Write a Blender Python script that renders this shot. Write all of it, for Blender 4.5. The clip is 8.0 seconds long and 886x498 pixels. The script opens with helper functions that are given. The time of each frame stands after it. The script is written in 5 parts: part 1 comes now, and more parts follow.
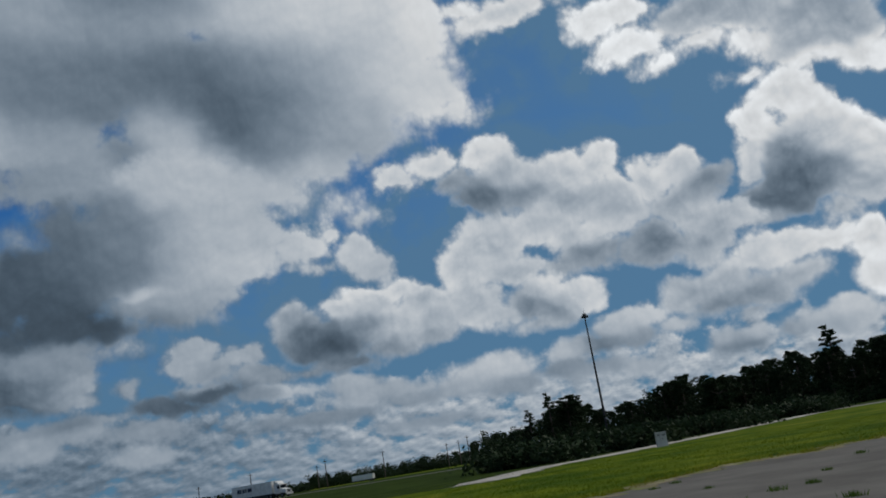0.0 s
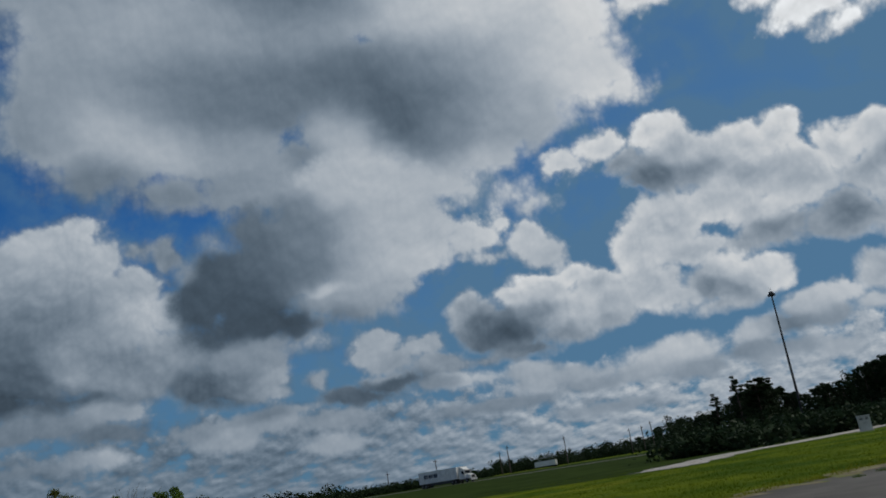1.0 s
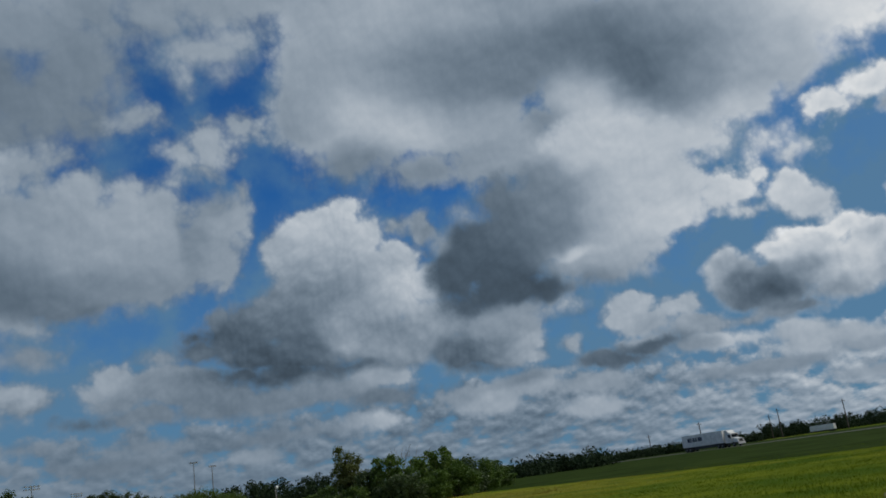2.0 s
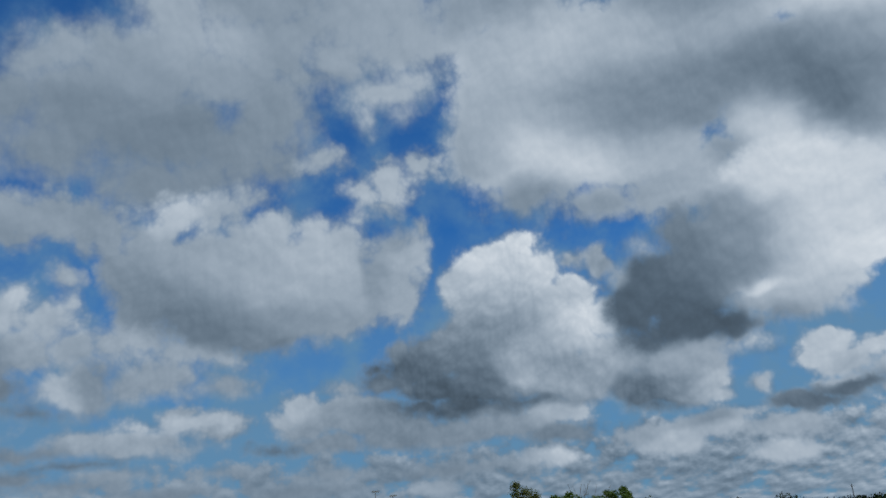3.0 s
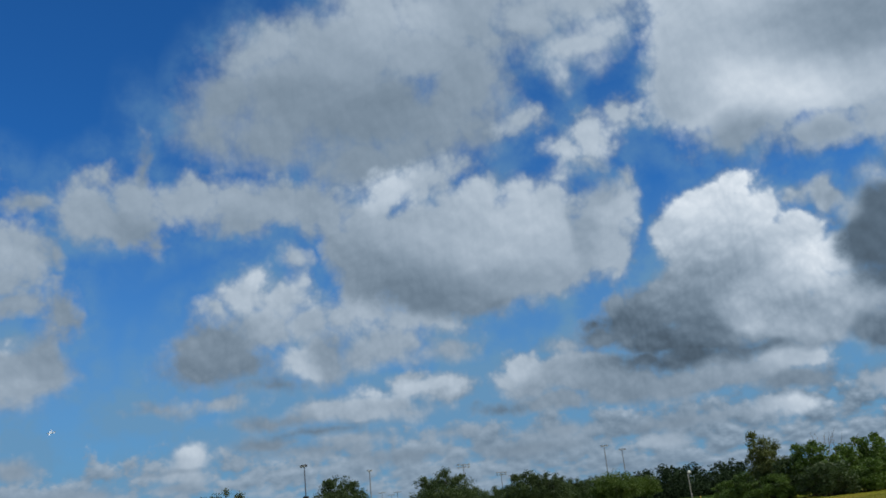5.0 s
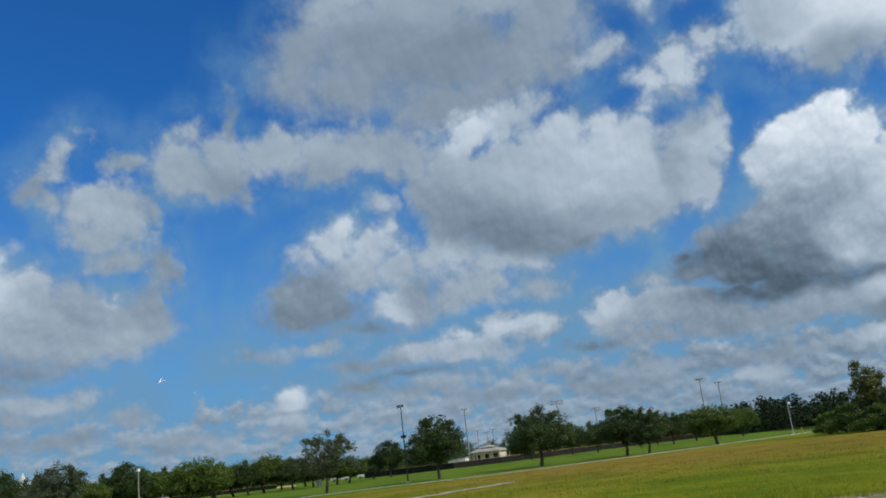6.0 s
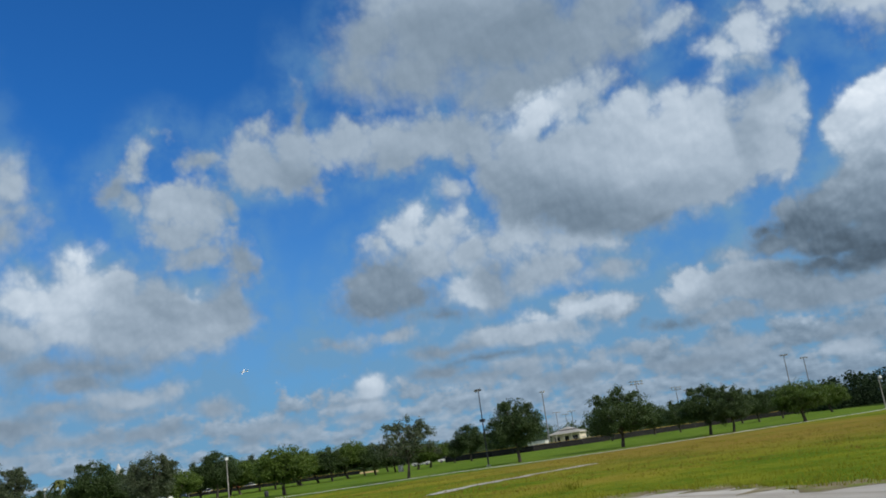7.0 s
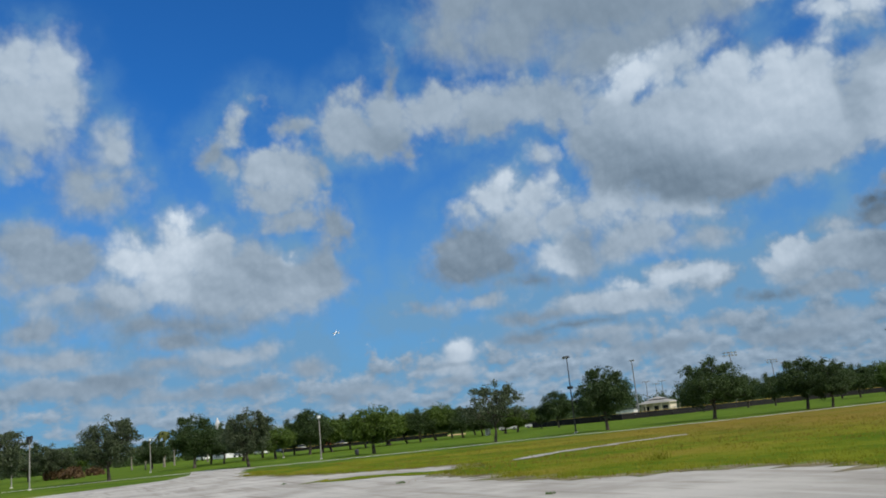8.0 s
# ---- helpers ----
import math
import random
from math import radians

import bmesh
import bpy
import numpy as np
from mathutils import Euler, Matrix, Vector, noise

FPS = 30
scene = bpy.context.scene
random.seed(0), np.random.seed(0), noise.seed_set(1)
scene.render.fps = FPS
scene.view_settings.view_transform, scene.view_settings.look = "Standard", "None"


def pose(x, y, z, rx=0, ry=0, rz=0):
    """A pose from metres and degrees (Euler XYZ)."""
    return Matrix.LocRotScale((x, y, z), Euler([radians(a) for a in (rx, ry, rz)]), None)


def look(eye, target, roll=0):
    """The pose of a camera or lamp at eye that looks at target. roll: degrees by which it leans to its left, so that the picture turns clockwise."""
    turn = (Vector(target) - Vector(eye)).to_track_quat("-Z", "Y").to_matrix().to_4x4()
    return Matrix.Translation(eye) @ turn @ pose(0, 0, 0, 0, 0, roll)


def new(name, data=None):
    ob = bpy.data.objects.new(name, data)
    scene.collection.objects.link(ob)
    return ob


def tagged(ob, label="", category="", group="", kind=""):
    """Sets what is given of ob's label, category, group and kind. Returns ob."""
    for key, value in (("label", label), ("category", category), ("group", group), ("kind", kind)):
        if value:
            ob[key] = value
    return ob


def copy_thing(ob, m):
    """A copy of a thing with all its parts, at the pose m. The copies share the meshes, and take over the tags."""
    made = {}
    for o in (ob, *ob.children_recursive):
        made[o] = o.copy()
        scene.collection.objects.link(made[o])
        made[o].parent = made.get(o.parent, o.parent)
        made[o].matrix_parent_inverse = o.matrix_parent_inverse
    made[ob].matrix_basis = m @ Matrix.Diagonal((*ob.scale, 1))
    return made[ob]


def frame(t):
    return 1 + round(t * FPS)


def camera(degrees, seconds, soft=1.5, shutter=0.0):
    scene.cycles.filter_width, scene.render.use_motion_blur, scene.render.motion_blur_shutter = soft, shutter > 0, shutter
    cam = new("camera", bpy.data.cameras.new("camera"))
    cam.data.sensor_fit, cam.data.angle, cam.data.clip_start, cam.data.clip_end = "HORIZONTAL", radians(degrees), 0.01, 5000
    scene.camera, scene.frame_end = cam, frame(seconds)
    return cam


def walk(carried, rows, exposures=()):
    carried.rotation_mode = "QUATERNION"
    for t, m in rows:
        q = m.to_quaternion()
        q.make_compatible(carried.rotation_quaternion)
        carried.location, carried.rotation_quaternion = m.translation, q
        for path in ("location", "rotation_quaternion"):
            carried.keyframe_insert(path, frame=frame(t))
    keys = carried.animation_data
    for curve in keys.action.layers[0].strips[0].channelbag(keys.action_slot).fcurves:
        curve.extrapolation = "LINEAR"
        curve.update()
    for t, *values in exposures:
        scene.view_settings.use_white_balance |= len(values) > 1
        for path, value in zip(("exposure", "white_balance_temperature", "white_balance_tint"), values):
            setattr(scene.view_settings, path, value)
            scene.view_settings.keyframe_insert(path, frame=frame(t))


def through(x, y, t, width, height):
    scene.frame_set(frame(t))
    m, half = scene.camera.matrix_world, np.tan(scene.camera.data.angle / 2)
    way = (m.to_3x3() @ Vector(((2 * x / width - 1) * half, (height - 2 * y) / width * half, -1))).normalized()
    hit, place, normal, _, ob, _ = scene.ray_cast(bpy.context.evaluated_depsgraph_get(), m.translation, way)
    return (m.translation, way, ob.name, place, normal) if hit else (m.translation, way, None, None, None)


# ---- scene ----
cam = camera(54.94, 8.0, soft=1.8)
EYE_HEIGHT = 1.7
ROWS = (
    (0.0, 104.12, 9.11, -5.20), (0.5, 104.32, 9.03, 1.00), (1.0, 105.13, 9.00, 6.78), (1.5, 105.43, 9.66, 13.15),
    (1.7, 105.18, 8.22, 18.90), (1.8, 105.18, 8.45, 20.78), (2.0, 105.22, 7.85, 23.82), (2.2, 106.64, 7.10, 26.90),
    (3.3, 108.85, 4.63, 37.15), (3.5, 108.97, 4.72, 38.28), (4.0, 108.53, 4.80, 41.88), (4.5, 107.79, 5.27, 46.25),
    (4.7, 107.74, 5.41, 48.06), (5.8, 105.09, 5.98, 55.08), (6.0, 104.01, 6.49, 56.46), (6.5, 103.71, 7.58, 59.60),
    (7.0, 103.62, 7.58, 61.72), (7.5, 103.21, 6.39, 64.35), (8.0, 101.97, 5.62, 67.47),
)
walk(cam, [(t, pose(0, 0, EYE_HEIGHT, rx, ry, rz)) for t, rx, ry, rz in ROWS],
     exposures=[(0.0, -0.82), (1.0, -0.86), (1.5, -0.80), (2.2, -0.63), (3.5, -0.22), (4.7, -0.15), (6.0, -0.06), (8.0, 0.02)])

SUN_AZIMUTH, SUN_HEIGHT = -58.0, 40.0  # degrees; azimuth to the left of north (+y)

# The clouds, bank by bank from far to near: the softness and raggedness of a bank's edge, its relief and the brightness of its rim;
# then its puffs: azimuth to the left, height, half width and half height in degrees, and brightness
BANKS = []


def bank(name, softness, rough, relief, rim, puffs):
    BANKS.append((name, softness, rough, relief, rim, list(puffs)))


def more(puffs):
    BANKS[-1][-1].extend(puffs)


bank("low_rows", 0.25, 0.8, 0.6, 0.0, ((11.6, 6.2, 2.4, 0.6, 0.5), (9.1, 6.9, 2.1, 0.7, 0.78), (4.5, 6.3, 2.2, 0.7, 0.9), (5.5, 7.1, 1.5, 0.5, 0.61),
    (-9.4, 5.6, 3, 0.9, 0.93), (-7.4, 4.8, 2.6, 0.7, 0.82), (-10.3, 4.3, 2.2, 0.6, 0.72), (-1.7, 5.3, 3.4, 0.7, 0.82), (-3.9, 4.6, 2.2, 0.6, 0.73),
    (0.1, 6, 1.9, 0.7, 0.82), (19.7, 5.2, 2.2, 0.8, 0.73), (17, 5.2, 2, 0.8, 0.76), (13.4, 4.7, 2.7, 0.7, 0.73), (13.8, 3.3, 2, 0.7, 0.82),
    (2.5, 4.1, 3.3, 0.5, 0.67), (-4.7, 2.8, 3, 0.4, 0.73), (-14.2, 4.8, 2.2, 0.5, 0.67), (-16.4, 4.4, 2.2, 0.5, 0.73), (-19.3, 4.1, 1.3, 0.6, 0.84),))
more(((-28.8, 4.6, 1.3, 0.6, 0.73), (-30.3, 5, 2, 0.8, 0.92), (-32.2, 4.9, 1.3, 1, 0.98), (-31.1, 4.5, 1.6, 0.5, 0.78), (-25.4, 4.4, 1.6, 0.7, 0.63),
    (-26.2, 4.7, 1, 0.5, 0.97), (-24.8, 4.7, 0.9, 0.5, 0.92), (-18, 6.8, 1.7, 1, 0.9), (-19.9, 7.1, 1.6, 0.7, 0.98), (-16.7, 5.9, 1.8, 0.8, 0.57),
    (-18.9, 5.8, 1.8, 0.7, 0.73), (-14.8, 5.8, 1.5, 0.7, 0.9), (-21.6, 6.4, 1.1, 0.5, 0.88),))
bank("low_middle", 0.28, 0.8, 0.6, 0.0, ((27.3, 4.4, 1.3, 0.7, 0.84), (28.7, 4.4, 1.1, 0.5, 0.75), (31.7, 4.2, 1.8, 0.4, 0.63),
    (20.1, 4.6, 1.8, 0.9, 0.79), (21.9, 5.2, 1.5, 0.7, 0.69), (13, 3.1, 1.2, 0.4, 0.83), (15.1, 5.7, 1.1, 0.4, 0.75), (17.3, 5.7, 1.8, 0.4, 0.63),
    (35.5, 3.2, 1.6, 0.5, 0.71), (34.7, 4.2, 2.9, 0.4, 0.59), (10.3, 9.7, 1.3, 1.1, 0.83), (9.1, 8.1, 1.8, 0.9, 0.77), (10.8, 8.7, 1.1, 0.9, 0.82),
    (6.9, 8.8, 1.5, 0.8, 0.82), (8.8, 6.6, 2.1, 0.6, 0.44), (10.6, 6.1, 2.1, 0.4, 0.47), (6.1, 7.5, 1.7, 0.8, 0.71), (6.1, 6.1, 2.1, 0.5, 0.69),
    (13.6, 7.5, 0.7, 0.6, 0.77),))
more(((43.7, 9, 1.6, 0.7, 0.76), (45, 8, 1.2, 0.7, 0.74), (41.9, 8.2, 2.1, 1.1, 0.68), (43.7, 7.4, 2.1, 0.8, 0.63), (39.5, 7.9, 2.2, 1.1, 0.63),
    (45.4, 6.2, 1.5, 0.4, 0.47), (42, 6.4, 2.8, 0.7, 0.59), (37.4, 6.7, 2.9, 1, 0.59), (33.8, 6.3, 2.9, 0.9, 0.61), (30, 6.6, 2.2, 0.9, 0.63),
    (27.6, 7.4, 2.3, 0.9, 0.75), (25.8, 7.2, 1.1, 0.8, 0.83), (27, 6.1, 2.2, 0.7, 0.55), (31.4, 7.5, 1.9, 0.6, 0.63), (49.6, 7.8, 2, 0.8, 0.63),
    (51.5, 8.6, 1.6, 0.7, 0.69),))
bank("low_west", 0.38, 0.8, 0.5, 0.0, ((54.3, 7.1, 3.2, 1, 0.71), (50.7, 8, 2.6, 0.7, 0.77), (54, 8, 2.2, 0.6, 0.81), (57.5, 7.3, 2.1, 0.9, 0.69),
    (60.5, 6.8, 2.4, 0.5, 0.57), (57.8, 5.9, 3.1, 0.3, 0.48), (61.1, 5.4, 2, 0.5, 0.56), (55.4, 5.1, 2.8, 0.5, 0.66), (57.8, 4.7, 3.7, 0.4, 0.59),
    (64.1, 7.9, 2, 0.4, 0.65), (51.8, 6.6, 1.8, 0.5, 0.69), (65.7, 4.9, 1.3, 0.8, 0.82), (66.4, 4.7, 0.9, 0.4, 0.75), (66.4, 4.2, 1.9, 0.2, 0.61),
    (67.5, 7.7, 1.3, 0.3, 0.61), (92.5, 8.1, 1.6, 0.8, 0.62), (90.6, 6.3, 2.6, 0.7, 0.65), (93.1, 6.5, 1.9, 0.6, 0.64), (88.1, 5.1, 2.7, 0.6, 0.57),))
more(((84, 7, 2.1, 0.7, 0.57), (81.2, 6, 2.5, 0.7, 0.68), (78.7, 6.2, 1.3, 0.4, 0.68), (84.7, 5.6, 2.8, 0.5, 0.61), (81.9, 5.2, 2.1, 0.4, 0.61),
    (90.7, 4.6, 3.6, 0.5, 0.61), (84.8, 3.8, 3.1, 0.4, 0.61), (76, 4.9, 1.3, 0.6, 0.61), (79.9, 3.8, 2.2, 0.4, 0.57), (88.1, 3.2, 2, 0.4, 0.63),
    (66, 4.4, 1.1, 0.6, 0.78), (65.3, 3.7, 0.9, 0.5, 0.71), (66.9, 3.9, 1.1, 0.5, 0.73), (66.6, 3.2, 1.7, 0.3, 0.61), (61.4, 2.4, 0.7, 0.3, 0.72),
    (72.6, 3.1, 1.5, 0.4, 0.61), (71.1, 3, 1.1, 0.4, 0.61), (73.4, 2.6, 1.5, 0.3, 0.57), (52.3, 3.9, 2.5, 0.4, 0.57),))
more(((49.3, 5, 2.1, 0.4, 0.63), (42.1, 4.4, 2.3, 0.5, 0.63), (44.1, 3.6, 3, 0.4, 0.57),))
bank("high_right", 0.3, 0.6, 1.0, 0.10, ((-15.1, 28.5, 3.7, 1, 0.98), (-11.1, 29.5, 2.5, 0.6, 1.02), (-20.9, 26.5, 1.8, 1.1, 1.09),
    (-22.7, 24.2, 2.1, 1, 1.11), (-24.3, 22.8, 1.3, 0.5, 1.11), (-22.6, 26.7, 1.6, 1, 1.06), (-27.3, 25.1, 2.6, 1.3, 0.89),
    (-30.8, 24.3, 3.3, 1.3, 0.81), (-30.7, 22.5, 2, 0.9, 1.07), (-33.7, 21.9, 2.8, 1.6, 0.89), (-36.4, 21.7, 2, 1.9, 0.81),
    (-37.2, 19.8, 1.7, 1.1, 1.09), (-27.2, 23.3, 2.2, 0.7, 1.06), (-29.5, 20.8, 1.3, 0.4, 1.03), (-33.9, 20.2, 2.1, 0.6, 1.06),
    (-35.2, 23.3, 3.1, 0.9, 0.69), (-28.6, 25.7, 3.4, 0.8, 0.7),))
bank("right_heap", 0.25, 0.6, 1.0, 0.10, ((-31.9, 19, 1.8, 1.3, 1.05), (-29.6, 17.8, 1.5, 1.4, 1.08), (-33.2, 16.4, 2, 1.6, 1.04),
    (-35.2, 15.1, 1.6, 1.5, 1.08), (-31.3, 15.5, 2.3, 1.4, 0.65), (-31.5, 13.6, 2.8, 1.6, 0.5), (-29.8, 12.7, 2, 1.2, 0.52),
    (-33.4, 13.5, 1.6, 1.4, 0.63), (-34.8, 12.4, 1.6, 1.5, 0.84), (-36, 13.4, 1, 1.6, 1.02), (-28.4, 15.4, 0.9, 1.6, 0.93),
    (-33.1, 11.1, 1.7, 0.8, 0.84), (-28.5, 11.6, 1.6, 0.6, 0.76), (-30.4, 9.6, 2.2, 1, 0.99), (-32.1, 9.5, 1.2, 0.9, 1.03),
    (-28.3, 9.4, 1.9, 1.1, 0.95), (-26, 8.5, 1.6, 1, 0.84), (-23.5, 8.3, 2, 1, 0.76), (-25, 7.1, 2, 0.8, 0.62),))
more(((-27.5, 7.3, 2.3, 1, 0.68), (-22.3, 7.8, 1.3, 0.8, 0.84), (-30, 7.8, 1.9, 0.9, 0.84), (-26.8, 6.1, 1.2, 0.3, 0.68), (-34.2, 9, 1.2, 1.2, 1.05),
    (-34, 6.9, 1, 1.2, 1.04),))
bank("centre_heaps", 0.25, 0.6, 1.0, 0.10, ((-5, 19, 1.7, 0.9, 0.95), (-7.5, 19.4, 1.5, 1, 0.97), (-11.5, 19.5, 1.8, 1.1, 1.01),
    (-8.8, 18, 1.8, 0.9, 0.65), (-11, 16.8, 2.2, 1.1, 0.54), (-13.8, 16.6, 1.8, 1.1, 0.65), (-12.9, 18.1, 1.8, 1, 0.89), (-16, 17.4, 2.2, 1.3, 0.97),
    (-18.7, 17.3, 1.8, 1.3, 1), (-16.7, 15.4, 2.2, 1.2, 0.76), (-19.2, 14.5, 2.1, 1.3, 0.91), (-22.2, 15.7, 1.4, 1.2, 0.95),
    (-24.2, 16.1, 1.4, 1, 0.97), (-25.7, 14.8, 1.4, 1, 0.65), (-23.7, 14.1, 2.1, 1.1, 0.75), (-13.4, 14.5, 3.1, 1.1, 0.94),
    (-10.5, 13.9, 2.2, 1.4, 0.9), (-16.7, 13.5, 2.1, 1, 0.9), (-17.5, 11.8, 2.1, 1, 0.65),))
more(((-21.3, 11.7, 1.8, 1.4, 0.65), (-24.8, 11, 2, 1.3, 0.8), (-26.2, 12.1, 2, 1.3, 0.86), (-11.7, 11.7, 2.2, 1, 0.86),
    (-8.7, 12.6, 1.8, 1.4, 0.94), (-13.8, 10.7, 1.5, 0.8, 0.91), (-24.5, 12.9, 1.7, 1, 0.87), (-15.5, 11.4, 1.8, 0.7, 0.75),))
bank("centre_rows", 0.22, 0.55, 1.0, 0.10, ((2.6, 9.6, 1.7, 1.1, 0.54), (1.2, 8.7, 2.1, 1, 0.42), (3.3, 10.6, 1.4, 1, 0.77),
    (0.2, 10.9, 1.2, 0.8, 0.96), (-1.8, 11.4, 1.6, 1.1, 0.96), (-3.5, 11.9, 1.5, 0.8, 0.96), (-1.2, 9.9, 1.8, 1, 0.66), (-3.5, 9.6, 1.8, 1.2, 0.9),
    (-5.2, 10.9, 1.8, 1.1, 0.89), (-5.8, 9.6, 1.8, 1.1, 0.87), (-2.9, 8.2, 2.1, 0.8, 0.67), (0.2, 7.5, 2.5, 0.6, 0.48), (2.2, 7.3, 2.1, 0.4, 0.6),
    (-5.6, 8.5, 1.8, 0.7, 0.72), (-9, 9.9, 1.8, 1.4, 0.87), (-9.9, 8.6, 1.4, 0.8, 0.86), (-12.4, 9.3, 1.4, 1.1, 0.6), (-13.7, 10.2, 1.8, 1, 0.94),
    (-15.8, 9.1, 1.7, 1.1, 0.94),))
more(((-14.2, 8.5, 1.7, 1, 0.67), (-17, 9.2, 0.9, 0.7, 0.96), (-13.2, 7.7, 1.7, 0.4, 0.77),))
bank("veil", 1.1, 0.9, 0.25, 0.0, ((61.2, 30.1, 2, 1.4, 0.68), (63.4, 27.4, 1.9, 1.7, 0.6), (64.7, 25.6, 1.8, 1.2, 0.6), (59.3, 30.9, 2.4, 1.4, 0.7),
    (58.1, 27.8, 3.6, 2.4, 0.58), (59.9, 25.2, 3.1, 1.7, 0.6), (54.5, 30.5, 3.7, 2.5, 0.66), (52, 33, 2.5, 2.1, 0.75), (48.1, 33, 2.6, 1.8, 0.75),
    (48.7, 30.2, 4.2, 1.8, 0.66), (52.9, 26.9, 4.1, 2.2, 0.55), (47.7, 25.7, 3.7, 1.9, 0.6), (45.4, 28.2, 2.5, 2.2, 0.62),
    (44.7, 32.2, 2.6, 2.2, 0.64), (42.4, 33.5, 2.2, 1.4, 0.66), (39.9, 32, 2.6, 1.8, 0.7), (37.2, 29.2, 2.4, 1.3, 0.75), (35, 30, 1.6, 1, 0.77),
    (38.2, 27.8, 1.2, 0.9, 0.77),))
more(((45.7, 24.5, 2.3, 1, 0.6), (50.6, 24.3, 3.2, 1.5, 0.6), (54.2, 23.6, 2.4, 1.5, 0.6), (34.7, 32.2, 3.4, 1.8, 0.7), (32, 32.2, 3.4, 1.4, 0.75),
    (41, 30.2, 2.1, 0.8, 0.64), (43.1, 30.3, 1.5, 1.3, 0.64), (52.8, 35.1, 2.5, 1.7, 0.72), (45.8, 35.4, 5.2, 1.8, 0.64),
    (37.8, 34.6, 4.3, 2.1, 0.7),))
bank("west_top", 0.9, 0.9, 0.3, 0.0, ((93.5, 24.3, 1.7, 1.5, 0.74), (91.5, 24.5, 1.2, 1.3, 0.75), (90.9, 22.5, 1.5, 1.5, 0.72),
    (93.2, 21.4, 2.4, 1.9, 0.72), (92.5, 19.7, 2.4, 0.9, 0.67), (87.8, 19.6, 1.2, 1.3, 0.7), (88.1, 20.8, 0.6, 0.4, 0.66),
    (88.9, 18.1, 1.3, 0.9, 0.64), (89.2, 16.4, 2, 1.1, 0.64), (90.2, 17.8, 1, 1.2, 0.62), (87.5, 17.8, 1, 0.6, 0.64), (93.8, 18.6, 1.3, 0.6, 0.64),
    (96.4, 21.8, 2.3, 2.4, 0.71),))
bank("wing", 0.6, 0.9, 0.3, 0.0, ((72, 20, 1.9, 1.6, 0.66), (72.7, 21.1, 1.5, 1.2, 0.67), (69.6, 19.5, 1.5, 1.3, 0.59), (71, 22.4, 0.9, 0.8, 0.67),
    (69.1, 21.3, 1.9, 1.2, 0.68), (65.8, 21.4, 2.3, 1.2, 0.68), (62.6, 21, 2.3, 1.3, 0.68), (59.4, 21, 2.3, 1.4, 0.66), (57.1, 20.3, 1.2, 1.8, 0.61),
    (68.9, 23.5, 0.4, 1, 0.56), (62.4, 19.8, 2.3, 0.8, 0.6),))
bank("spur", 0.5, 0.9, 0.4, 0.0, ((78.5, 22.6, 0.5, 0.3, 0.69), (79.3, 21.7, 0.8, 0.6, 0.68), (80.1, 20.3, 1.1, 1, 0.69),
    (80.6, 18.5, 1.3, 0.8, 0.63), (78, 18.1, 2.2, 1.2, 0.7), (76.1, 18, 1.3, 1.4, 0.68), (77.3, 16.2, 2.2, 1, 0.65), (78.8, 16.6, 1.3, 0.8, 0.67),
    (76.1, 20.7, 0.9, 0.5, 0.62), (76.3, 14.6, 1.8, 0.9, 0.63), (81.7, 19.2, 0.9, 1, 0.58), (74.5, 17.9, 0.7, 0.9, 0.61), (73.6, 14.1, 1, 1.4, 0.58),))
bank("west_heap", 0.6, 0.7, 0.5, 0.0, ((83.2, 15.1, 1.4, 0.8, 0.87), (84.4, 14.2, 1, 0.8, 0.81), (86.7, 13.7, 1.4, 0.7, 0.79),
    (87.3, 12.5, 1.2, 1, 0.81), (85.5, 12.4, 1.7, 1.2, 0.83), (83.4, 13.1, 1.8, 1.5, 0.81), (81.9, 14.1, 0.7, 0.6, 0.76),
    (81.3, 12.3, 1.6, 1.6, 0.69), (84.5, 10.6, 2.4, 1.3, 0.75), (87.3, 10.3, 2, 1, 0.69), (81.4, 10.1, 2.1, 1.4, 0.65), (78.7, 11.4, 1.8, 1.7, 0.63),
    (76.3, 12.2, 0.9, 0.5, 0.77), (75.8, 10.5, 1.8, 1.3, 0.65), (74.6, 11.5, 0.9, 1.3, 0.6), (78.1, 9.5, 2.5, 1, 0.67), (88.7, 9.3, 2.7, 0.8, 0.6),
    (85.7, 8.4, 3.2, 0.7, 0.55), (82.5, 8.2, 3.2, 0.7, 0.57),))
more(((79.3, 8.5, 2.1, 0.7, 0.63), (91.6, 12.2, 2.2, 1.4, 0.6), (93.2, 13.2, 1.9, 1.2, 0.63), (91.3, 10.1, 1.9, 0.8, 0.67),
    (93.5, 11.2, 1.5, 0.9, 0.63),))
